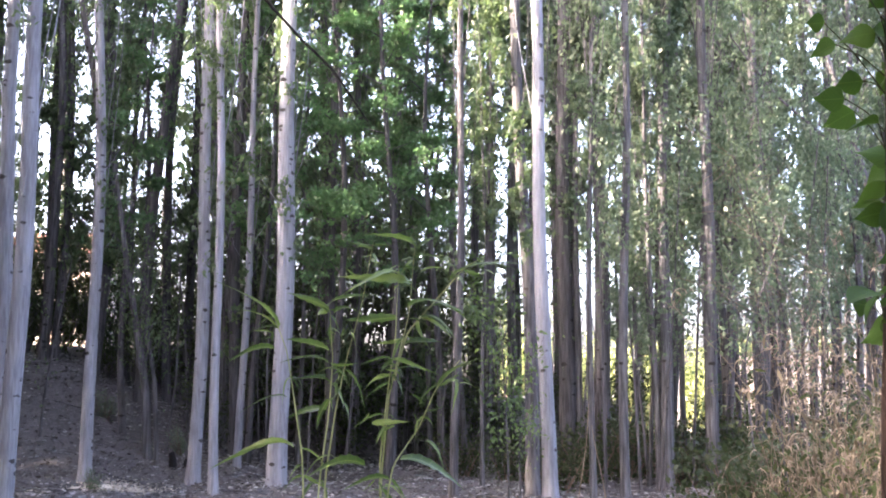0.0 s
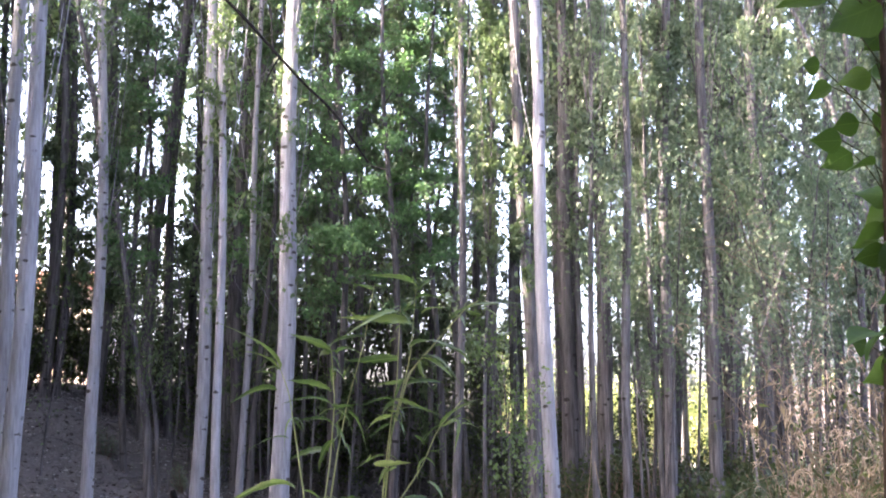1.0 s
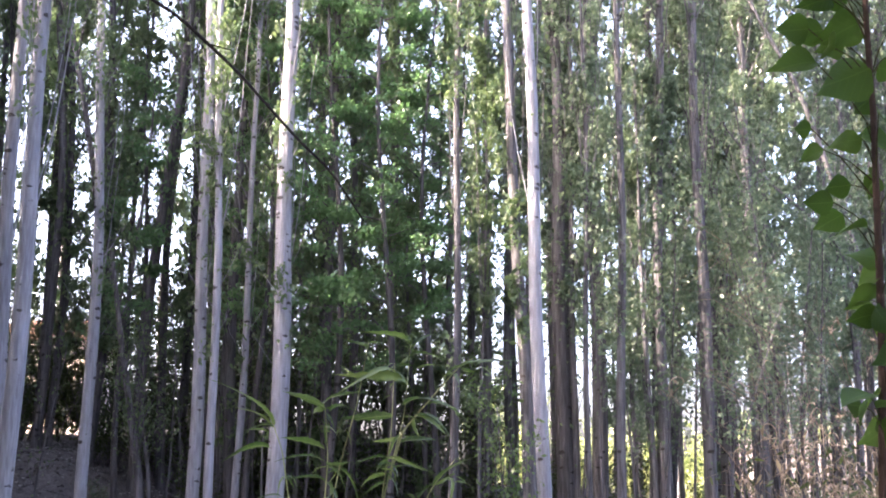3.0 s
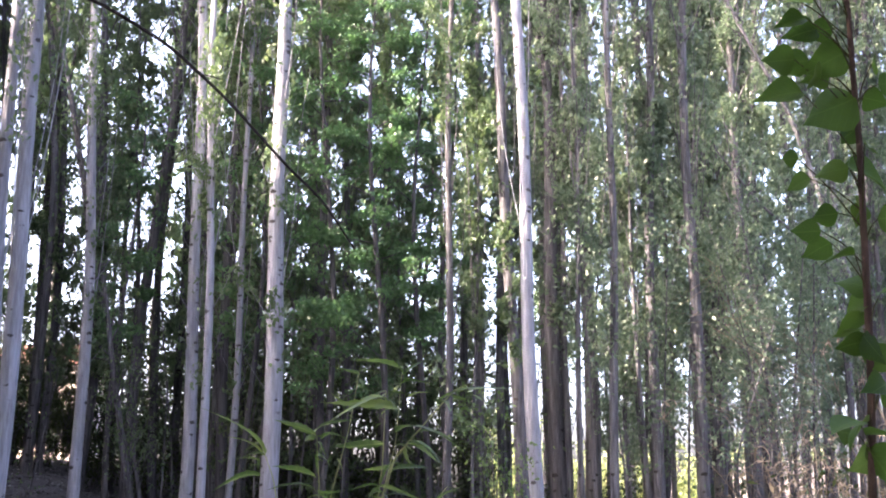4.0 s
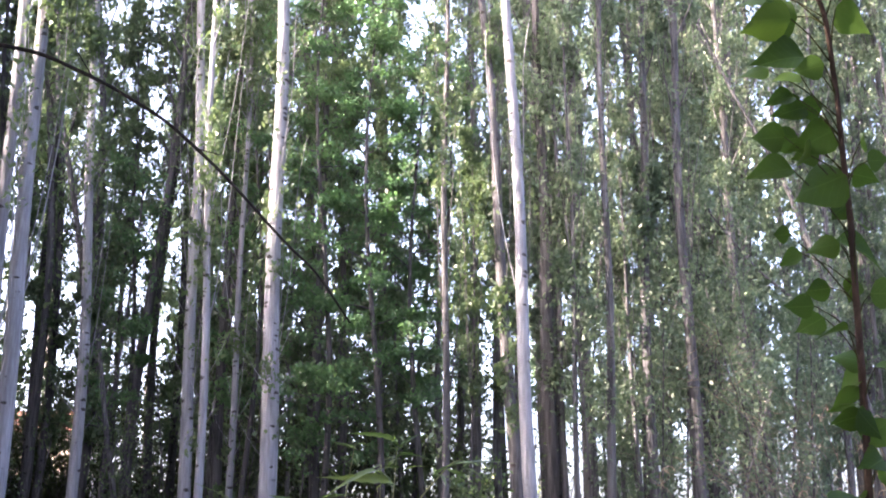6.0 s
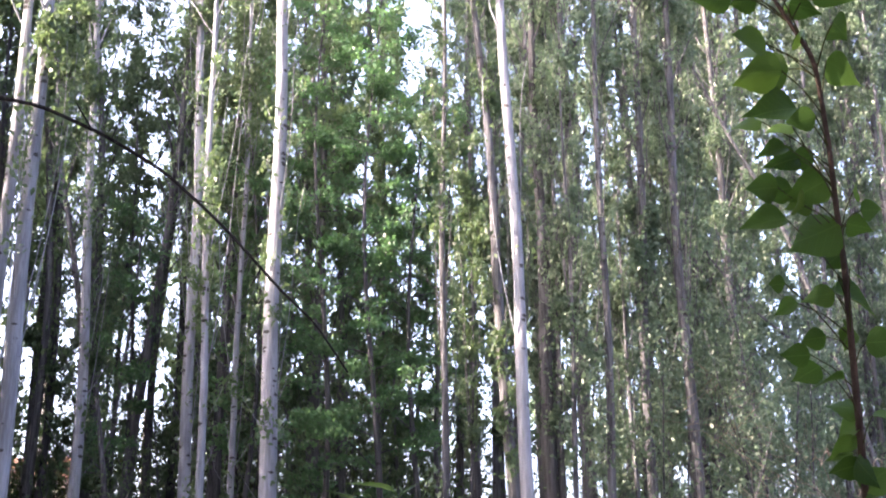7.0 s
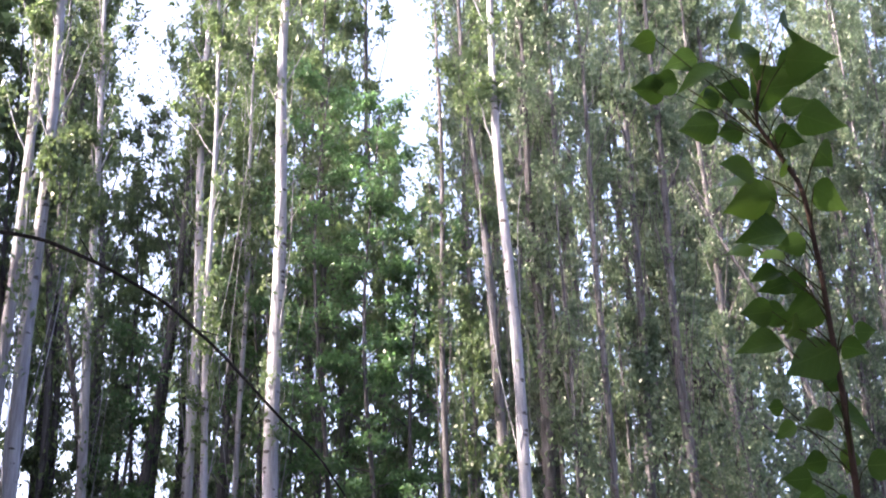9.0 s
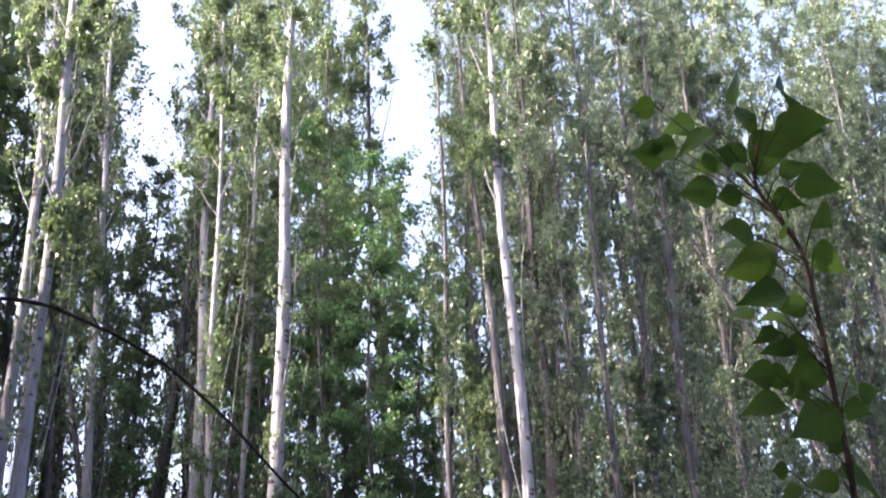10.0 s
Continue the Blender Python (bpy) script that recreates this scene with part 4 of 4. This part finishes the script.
blades = [blade_mesh("leaf", 1.0, wd, d, fo, 0.1, LEAF_TALL, 0, tw, si, 14) for d, wd, fo, tw, si in zip(
    LIFTS, (0.24, 0.18, 0.26, 0.28, 0.17, 0.21), (0.5, 0.8, 0.4, 0.25, 0.9, 0.6), (0.6, -1.3, 1.1, -0.7, 1.8, -1.5), (0.12, -0.18, 0.1, -0.08, 0.25, -0.2))]
rng = np.random.default_rng(8)


def weed_leaf(x, z, x2, z2, y=0.0):
    dy = rng.normal() * 0.6 * math.hypot(x2 - x, z2 - z)
    k = int(rng.integers(0, 6))
    lift = LIFTS[k]
    L = math.hypot(x2 - x, z2 - z)
    if z > 1.86:  # young leaves at the tips
        x2, z2 = x + (x2 - x) * 0.7, z + (z2 - z) * 0.7
    m, L = lay((x + 0.16, y, z), (x2 + 0.16, y + dy, z2 + lift * L * 0.6), rng.normal() * 48)
    ob = child("leaf", blades[k], weed)
    ob.matrix_basis = m @ Matrix.Diagonal((L, L * (0.8 + 0.45 * rng.random()), L, 1))


WEED_STEMS = [
    [(-0.20, 2.42, -0.05), (-0.24, 2.41, 0.8), (-0.239, 2.4, 1.416), (-0.218, 2.4, 1.565), (-0.200, 2.4, 1.658), (-0.169, 2.4, 1.776), (-0.147, 2.4, 1.907)],
    [(-0.24, 2.36, -0.05), (-0.26, 2.36, 0.8), (-0.250, 2.38, 1.397), (-0.233, 2.39, 1.543), (-0.227, 2.4, 1.657), (-0.235, 2.4, 1.766)],
    [(-0.12, 2.46, -0.05), (-0.13, 2.44, 0.8), (-0.125, 2.42, 1.413), (-0.110, 2.41, 1.589), (-0.093, 2.4, 1.660), (-0.070, 2.4, 1.756), (-0.058, 2.4, 1.915)],
    [(-0.10, 2.41, 1.62), (-0.074, 2.4, 1.718), (0.008, 2.4, 1.813), (0.05, 2.4, 1.86), (0.078, 2.4, 1.873)],
    [(-0.14, 2.38, -0.05), (-0.16, 2.38, 0.9), (-0.104, 2.39, 1.44), (-0.047, 2.4, 1.524), (-0.014, 2.4, 1.601), (0.036, 2.4, 1.662)],
    [(-0.28, 2.37, -0.05), (-0.26, 2.38, 0.9), (-0.284, 2.39, 1.46), (-0.303, 2.4, 1.566), (-0.322, 2.4, 1.677), (-0.352, 2.4, 1.755)],
    [(-0.10, 2.42, -0.05), (-0.11, 2.42, 0.9), (-0.128, 2.41, 1.45), (-0.112, 2.4, 1.6), (-0.098, 2.4, 1.70), (-0.092, 2.4, 1.86)],
]
for pts in WEED_STEMS:
    tube_thing(weed, "stalk", [(x + 0.16, y - 2.4, z) for x, y, z in pts], (0.0028, 0.0023, 0.0016, 0.0008), STALK, 6, smooth_n=1)
for row in WEED_A + WEED_B + WEED_C:
    weed_leaf(*row)
# leaves on the lower stalks and small curled ones at the tips
for pts in WEED_STEMS:
    x, y, z = pts[-1]
    for k in range(9):
        a, L = rng.uniform(0, 6.28), rng.uniform(0.015, 0.045)
        weed_leaf(x, z - 0.006 * k, x + math.cos(a) * L, z - 0.006 * k + rng.uniform(-0.035, 0.012), rng.normal() * 0.008)
for k in range(34):  # whorls of three or four at the nodes
    pts = WEED_STEMS[(0, 1, 2, 4, 5, 6, 3)[k % 7]]
    z = rng.uniform(0.5, 1.35) if k < 8 else rng.uniform(1.38, pts[-1][2] - 0.03)
    z = max(z, pts[0][2] + 0.02)
    x = np.interp(z, [p[2] for p in pts], [p[0] for p in pts])
    a = rng.uniform(0, 6.28)
    for _ in range(int(rng.integers(2, 5))):
        a += 2.0 + rng.normal() * 0.4
        L = rng.uniform(0.022, 0.07)
        weed_leaf(x, z, x + math.cos(a) * L, z + rng.uniform(-0.075, 0.01), rng.normal() * 0.01)
tagged(weed, "tall yellow-green weed with long narrow drooping leaves", "weed")

# ---- poplar shoot close by ----
# leaves of the shoot from its tip down: x, z, width
SHOOT_A = [
    (0.348, 2.639, 0.036), (0.409, 2.621, 0.043), (0.43, 2.581, 0.055),
    (0.36, 2.58, 0.044), (0.489, 2.662, 0.055), (0.57, 2.649, 0.064),
    (0.587, 2.618, 0.06), (0.505, 2.625, 0.05), (0.538, 2.576, 0.067),
    (0.486, 2.573, 0.045), (0.442, 2.553, 0.031), (0.61, 2.535, 0.055),
    (0.567, 2.54, 0.036), (0.626, 2.493, 0.045), (0.566, 2.512, 0.041),
    (0.484, 2.526, 0.036), (0.623, 2.422, 0.055), (0.481, 2.452, 0.053),
    (0.529, 2.447, 0.067), (0.56, 2.47, 0.045), (0.432, 2.524, 0.053),
]
SHOOT_B = [
    (0.539, 2.381, 0.067), (0.486, 2.352, 0.04), (0.564, 2.35, 0.036),
    (0.52, 2.328, 0.04), (0.55, 2.307, 0.041), (0.58, 2.314, 0.036),
    (0.518, 2.27, 0.045), (0.588, 2.268, 0.055), (0.521, 2.219, 0.054),
    (0.565, 2.245, 0.041), (0.598, 2.201, 0.073), (0.639, 2.247, 0.032),
    (0.663, 2.219, 0.037), (0.667, 2.125, 0.065), (0.625, 2.133, 0.042),
    (0.617, 2.125, 0.045), (0.563, 2.106, 0.031), (0.536, 2.129, 0.027),
]
SHOOT_C = [
    (0.656, 2.07, 0.036), (0.61, 2.063, 0.036), (0.609, 2.019, 0.041),
    (0.62, 1.995, 0.041), (0.662, 1.962, 0.046), (0.668, 1.934, 0.051),
    (0.699, 1.938, 0.042), (0.662, 1.905, 0.047), (0.656, 1.872, 0.042),
    (0.702, 1.855, 0.052), (0.692, 1.805, 0.048), (0.717, 1.792, 0.048),
    (0.638, 1.749, 0.057), (0.665, 1.741, 0.038), (0.701, 1.736, 0.067),
    (0.709, 1.693, 0.058), (0.69, 2.043, 0.046), (0.631, 2.172, 0.036),
]
shoot = new("poplar_sapling")
shoot.location = (0.78, 2.05, 0)
STEM = [(0.78, 2.05, -0.05), (0.76, 2.02, 0.8), (0.72, 1.90, 1.5), (0.687, 1.753, 1.856), (0.667, 1.692, 1.986), (0.642, 1.612, 2.156), (0.627, 1.577, 2.24), (0.611, 1.535, 2.325),
        (0.584, 1.48, 2.438), (0.539, 1.453, 2.494), (0.514, 1.438, 2.526), (0.521, 1.411, 2.584)]
O = Vector((0.78, 2.05, 0))
tube_thing(shoot, "stem", [Vector(p) - O for p in STEM], (0.009, 0.0066, 0.0046, 0.0036, 0.0024), SHOOT_BARK, 8)
broad = [blade_mesh("leaf", 1.0, 1.0, d, fo, 0.02, LEAF_SHOOT, 1, tw, si, 17) for d, fo, tw, si in ((0.15, 0.2, 0.4, 0.1), (0.38, 0.4, -0.5, -0.12), (0.28, -0.15, 0.7, 0.06), (0.5, 0.3, 0.2, -0.2))]
SZ, SX, SY = [p[2] for p in STEM], [p[0] for p in STEM], [p[1] for p in STEM]
rng = np.random.default_rng(17)
SHOOT = SHOOT_A + SHOOT_B + SHOOT_C
behind = [(x + rng.normal() * 0.018, z + rng.normal() * 0.02, w * 0.9) for x, z, w in SHOOT[3::3]]
for x, z, w in SHOOT + behind:
    y = np.interp(z, SZ, SY) + rng.normal() * 0.03
    away = math.hypot(x - np.interp(z, SZ, SX), y - np.interp(z, SZ, SY))
    zs = min(z - 0.01 - rng.uniform(0.3, 0.9) * away, 2.57)
    foot = Vector((np.interp(zs, SZ, SX), np.interp(zs, SZ, SY), zs))
    c = Vector((x, y + rng.normal() * 0.012, z))
    out = c - foot
    side = Vector((out.x + rng.normal() * 0.02, out.y * 0.3 + rng.normal() * 0.02, rng.normal() * 0.015 - 0.01)).normalized()
    near_end = c - side * w * 0.5
    ob = child("leaf", broad[int(rng.integers(0, 4))], shoot)
    m, _ = lay(near_end - O, near_end - O + side, rng.choice([-1, 1]) * (rng.uniform(42, 100) if z > 2.03 or rng.random() < 0.45 else rng.uniform(2, 28)))
    ob.matrix_basis = m @ Matrix.Diagonal((w * 1.3, w * 1.05, w * 1.05, 1))
    mid = (foot + near_end) * 0.5 + Vector((0, 0, 0.008))
    pet = tube_thing(ob, "petiole", [foot - O, mid - O, near_end - O], (0.0012, 0.0009), PETIOLE, 4)
    pet.matrix_parent_inverse = ob.matrix_basis.inverted()
tagged(shoot, "young poplar shoot with broad dark green leaves", "sapling")

# ---- dry tangle beside the clearing ----
def dry_clump(x, y, tall, wide, seed, label):
    rng = np.random.default_rng(seed)
    base = new("dry_weed_clump")
    base.location = (x, y, ground_z(x, y) - 0.02)
    tubes, curls, spots, feet, tips = Tubes(), Tubes(), [], [], []
    for _ in range(11):
        az, L = rng.uniform(0, 6.28), tall * rng.uniform(0.5, 1.05)
        b = np.array([math.cos(az) * rng.uniform(0, wide * 0.5), math.sin(az) * rng.uniform(0, wide * 0.4), -0.05])
        bend = np.clip(rng.normal(size=2) * 0.16, -0.16, 0.25) * L
        u = np.linspace(0, 1, 10)[:, None]
        p = b + np.array([bend[0], bend[1], 0]) * u ** 2 + np.array([0, 0, L]) * (u - 0.22 * abs(rng.normal()) * u ** 3)
        p += np.cumsum(np.cumsum(rng.normal(size=(10, 3)) * 0.017, axis=0), axis=0)
        tubes.add(p, np.linspace(rng.uniform(0.004, 0.0085), 0.003, 10), 5)
        feet.append(p[1]), tips.append(p[9])
        for q in range(2, 10):
            t = limb_path(p[q], rng.uniform(0, 6.28), rng.uniform(0.4, 1.5), rng.uniform(0.1, 0.35), rng, -0.3)
            tubes.add(t, np.linspace(0.0035, 0.0015, 6), 3)
            spots += [t[2], t[4], t[5]]
            # dry tendril hanging in an open curl
            a = np.linspace(0, rng.uniform(2.5, 5.5), 9)
            r = rng.uniform(0.025, 0.085) * np.linspace(1, 0.5, 9)
            h = rng.uniform(0, 6.28)
            c = np.stack([r * np.cos(a) * math.cos(h), r * np.cos(a) * math.sin(h), r * np.sin(a) - 0.02 * a], -1)
            if q % 2:
                curls.add(t[3] + c - c[0], np.linspace(0.0055, 0.0024, 9), 3)
    heads = []
    for tip in tips:
        for _ in range(9):
            d = rng.normal(size=3)
            d /= np.linalg.norm(d)
            heads.append((tip + d * 0.004, tip + d * rng.uniform(0.035, 0.065)))
    spikes = Tubes()
    for a_, b_ in heads:
        spikes.add([a_, (a_ + b_) / 2, b_], (0.002, 0.0042, 0.001), 3)
    tagged(child("flower_tangle", spikes.mesh("flower_tangle", STALK_PALE), base), "pale star-shaped dry flower heads", kind="stuff")
    spots = np.array(spots)
    child("stalk_tangle", tubes.mesh("stalk_tangle", STALK_DRY), base)
    tagged(child("tendril_tangle", curls.mesh("tendril_tangle", STALK_PALE), base), "curled pale dry tendrils", kind="stuff")
    c = spots[rng.integers(0, len(spots), 150)] + rng.normal(size=(150, 3)) * 0.035
    child("dry_foliage", leaves_mesh("dry_foliage", c, 0.09, LEAF_DRY, seed, 0.8, 0.26), base)
    low_ = spots[spots[:, 2] < tall * 0.6]
    c = low_[rng.integers(0, len(low_), 150)] + rng.normal(size=(150, 3)) * 0.09
    child("green_foliage", leaves_mesh("green_foliage", c, 0.12, LEAF_BRUSH, seed + 1, 0.3, 0.26), base)
    # long grass blades arching out of the foot
    v, f = [], []
    for k in range(46):
        x0 = feet[k % len(feet)] + rng.normal(size=3) * np.array([0.12, 0.12, 0.0])
        h, L, w = rng.uniform(0, 6.28), rng.uniform(0.35, 0.8), rng.uniform(0.008, 0.018)
        o = np.array([math.cos(h), math.sin(h), 0])
        sd = np.array([-o[1], o[0], 0.3])
        for i, u in enumerate((0, 0.3, 0.55, 0.78, 1.0)):
            q = x0 + o * L * (0.25 * u + 0.55 * u * u) + np.array([0, 0, L * (1.1 * u - 0.75 * u * u)])
            ww = w * (1 - u) ** 0.6 * 0.5
            v += [q - sd * ww, q + sd * ww]
            if i:
                m = len(v)
                f.append((m - 4, m - 3, m - 1, m - 2))
    child("grass_blades", mesh_of("grass_blades", v, f, LEAF_BRUSH), base, "long yellow-green grass blades")
    return tagged(base, label, "dry weeds", "dry weeds by the clearing")


for k, (x, y, h, w) in enumerate([(2.8, 8.0, 1.2, 0.7), (3.05, 8.3, 1.6, 0.7), (3.4, 8.0, 1.9, 0.8), (3.75, 8.6, 2.2, 0.9), (3.15, 9.4, 1.75, 0.8), (3.55, 9.8, 2.1, 0.9), (2.6, 7.2, 0.85, 0.6), (2.95, 7.3, 1.15, 0.7),
                                  (4.1, 9.6, 2.5, 0.9), (2.9, 9.2, 1.2, 0.7), (3.35, 10.3, 2.15, 0.8), (3.1, 10.2, 1.8, 0.7), (3.3, 8.9, 1.9, 0.7)]):
    dry_clump(x, y, h * (0.85 if y < 8.1 and x < 3.2 else 1.3 if x > 3.3 else 1.12), w, 400 + k, "tangled tan dry weeds with some green leaves")
def arching_vine(x, y, tall, over, seed):
    """A long thin bare stem that rises, arches over and carries short dry side twigs."""
    rng = np.random.default_rng(seed)
    base = new("bare_vine")
    base.location = (x, y, ground_z(x, y) - 0.05)
    u = np.linspace(0, 1, 14)
    h = rng.uniform(-0.6, 0.6)
    p = np.stack([over * u ** 1.7, h * u * u, tall * (1.25 * u - 0.45 * u ** 3)], -1)
    p += np.cumsum(rng.normal(size=(14, 3)) * 0.025, axis=0)
    tubes, twigs = Tubes().add(p, np.linspace(0.0075, 0.0028, 14), 5), Tubes()
    for q in range(3, 14):
        for _ in range(2):
            t = limb_path(p[q], rng.uniform(0, 6.28), rng.uniform(0.6, 2.2), rng.uniform(0.2, 0.75), rng, -0.3)
            twigs.add(t, np.linspace(0.003, 0.0014, 6), 3)
    child("stem", tubes.mesh("stem", BARK_GREY), base)
    tagged(child("twig_tangle", twigs.mesh("twig_tangle", STALK_DRY), base), kind="stuff")
    return tagged(base, "thin bare grey-brown vine arching over the dry weeds", "vine", "bare vines by the clearing")


vine_rng = np.random.default_rng(64)
for k in range(14):
    y = vine_rng.uniform(9.5, 14.0)
    arching_vine((0.345 + vine_rng.uniform(-0.05, 0.07)) * y, y, vine_rng.uniform(2.2, 4.6), -vine_rng.uniform(0.1, 1.3), 640 + k)
for x, y, sc in [(4.6, 11.9, 0.5), (5.2, 12.4, 0.6), (5.0, 10.8, 0.5), (6.1, 13.4, 0.7), (6.6, 15.5, 0.9), (4.2, 10.4, 0.4)]:
    shrub(1, x, y, x * 90, sc, "shrub behind the dry weeds, coloured dark for shade", "dark shrubs by the clearing")

# ---- pale stones and dry stems on the floor of the grove ----
rng = np.random.default_rng(77)
for x, y, r in [(-5.35, 18.6, 0.16), (-5.05, 18.9, 0.11), (-5.7, 18.3, 0.12), (-4.75, 18.5, 0.09), (-6.3, 18.0, 0.10), (-0.6, 17.3, 0.10), (-0.3, 17.6, 0.13)]:
    bm = bmesh.new()
    bmesh.ops.create_icosphere(bm, subdivisions=2, radius=r)
    for v in bm.verts:
        v.co *= 1 + 0.35 * noise.noise(v.co * (3.0 / r) * 0.4 + Vector((x, y, 0)))
        v.co.z *= 0.45
    me = bpy.data.meshes.new("stone")
    bm.to_mesh(me)
    bm.free()
    me.materials.append(ROAD)
    ob = new("stone", me)
    ob.location = (x, y, ground_z(x, y) + 0.1 * r)
    tagged(ob, "pale flat stone lying in the leaf litter", "stone", "pale stones")
for k, pts in enumerate([[(1.58, 14, -0.05), (1.68, 14, 0.6), (1.74, 14, 1.0), (1.77, 14, 1.45)], [(2.02, 14, -0.05), (1.92, 14, 0.6), (1.84, 14, 0.95), (1.80, 14, 1.2)],
                         [(3.0, 13, -0.05), (3.05, 13, 0.5), (3.2, 13, 0.85), (3.4, 13, 0.95)]]):
    stem_tree("withered_plant", pts, 0.008, 0.004, STALK_DRY, "bare pale withered plant standing in the litter", "withered plant", seed=300 + k)

# pale ash with a dark charred stump beside it
rng = np.random.default_rng(91)
n = 1100
r, a = np.sqrt(rng.random(n)) * 1.0 * rng.uniform(0.3, 1.2, n), rng.uniform(0, 6.28, n)
ax, ay = -5.2 + r * np.cos(a) * 0.9, 18.75 + r * np.sin(a)
c = np.stack([ax, ay, height(ax, ay) + 0.03 + 0.05 * (1 - r) * rng.random(n)], -1)
v, f = leaf_quads(c, 0.05, rng, 0.0, 0.9)
v = v.reshape(n, 4, 3)
v[:, :, 2] = c[:, None, 2] + (v[:, :, 2] - c[:, None, 2]) * 0.5
tagged(new("ash", mesh_of("ash", v.reshape(-1, 3), f, ROAD, False)), "pale grey ash and chips strewn on the soil", "ash", kind="stuff")
stem_tree("tree_stump", [gz3(-4.82, 21.0), (-4.83, 21.0, ground_z(-4.82, 21) + 0.14), (-4.86, 21.0, ground_z(-4.82, 21) + 0.27)], 0.085, 0.05, CANE_BARK, "small charred black stump on the slope", "stump", seed=310)
stem_tree("tree_stump", [gz3(-4.62, 21.05), (-4.60, 21.05, ground_z(-4.62, 21) + 0.1), (-4.58, 21.05, ground_z(-4.62, 21) + 0.16)], 0.06, 0.03, CANE_BARK, "small charred black stump on the slope", "stump", seed=311)
for x, y, sc in [(-5.35, 18.1, 0.32), (-6.6, 22.6, 0.5), (-4.95, 22.3, 0.45)]:
    shrub(3, x, y, x * 60, sc, "low green tuft growing on the slope", "low bushes between the trunks")
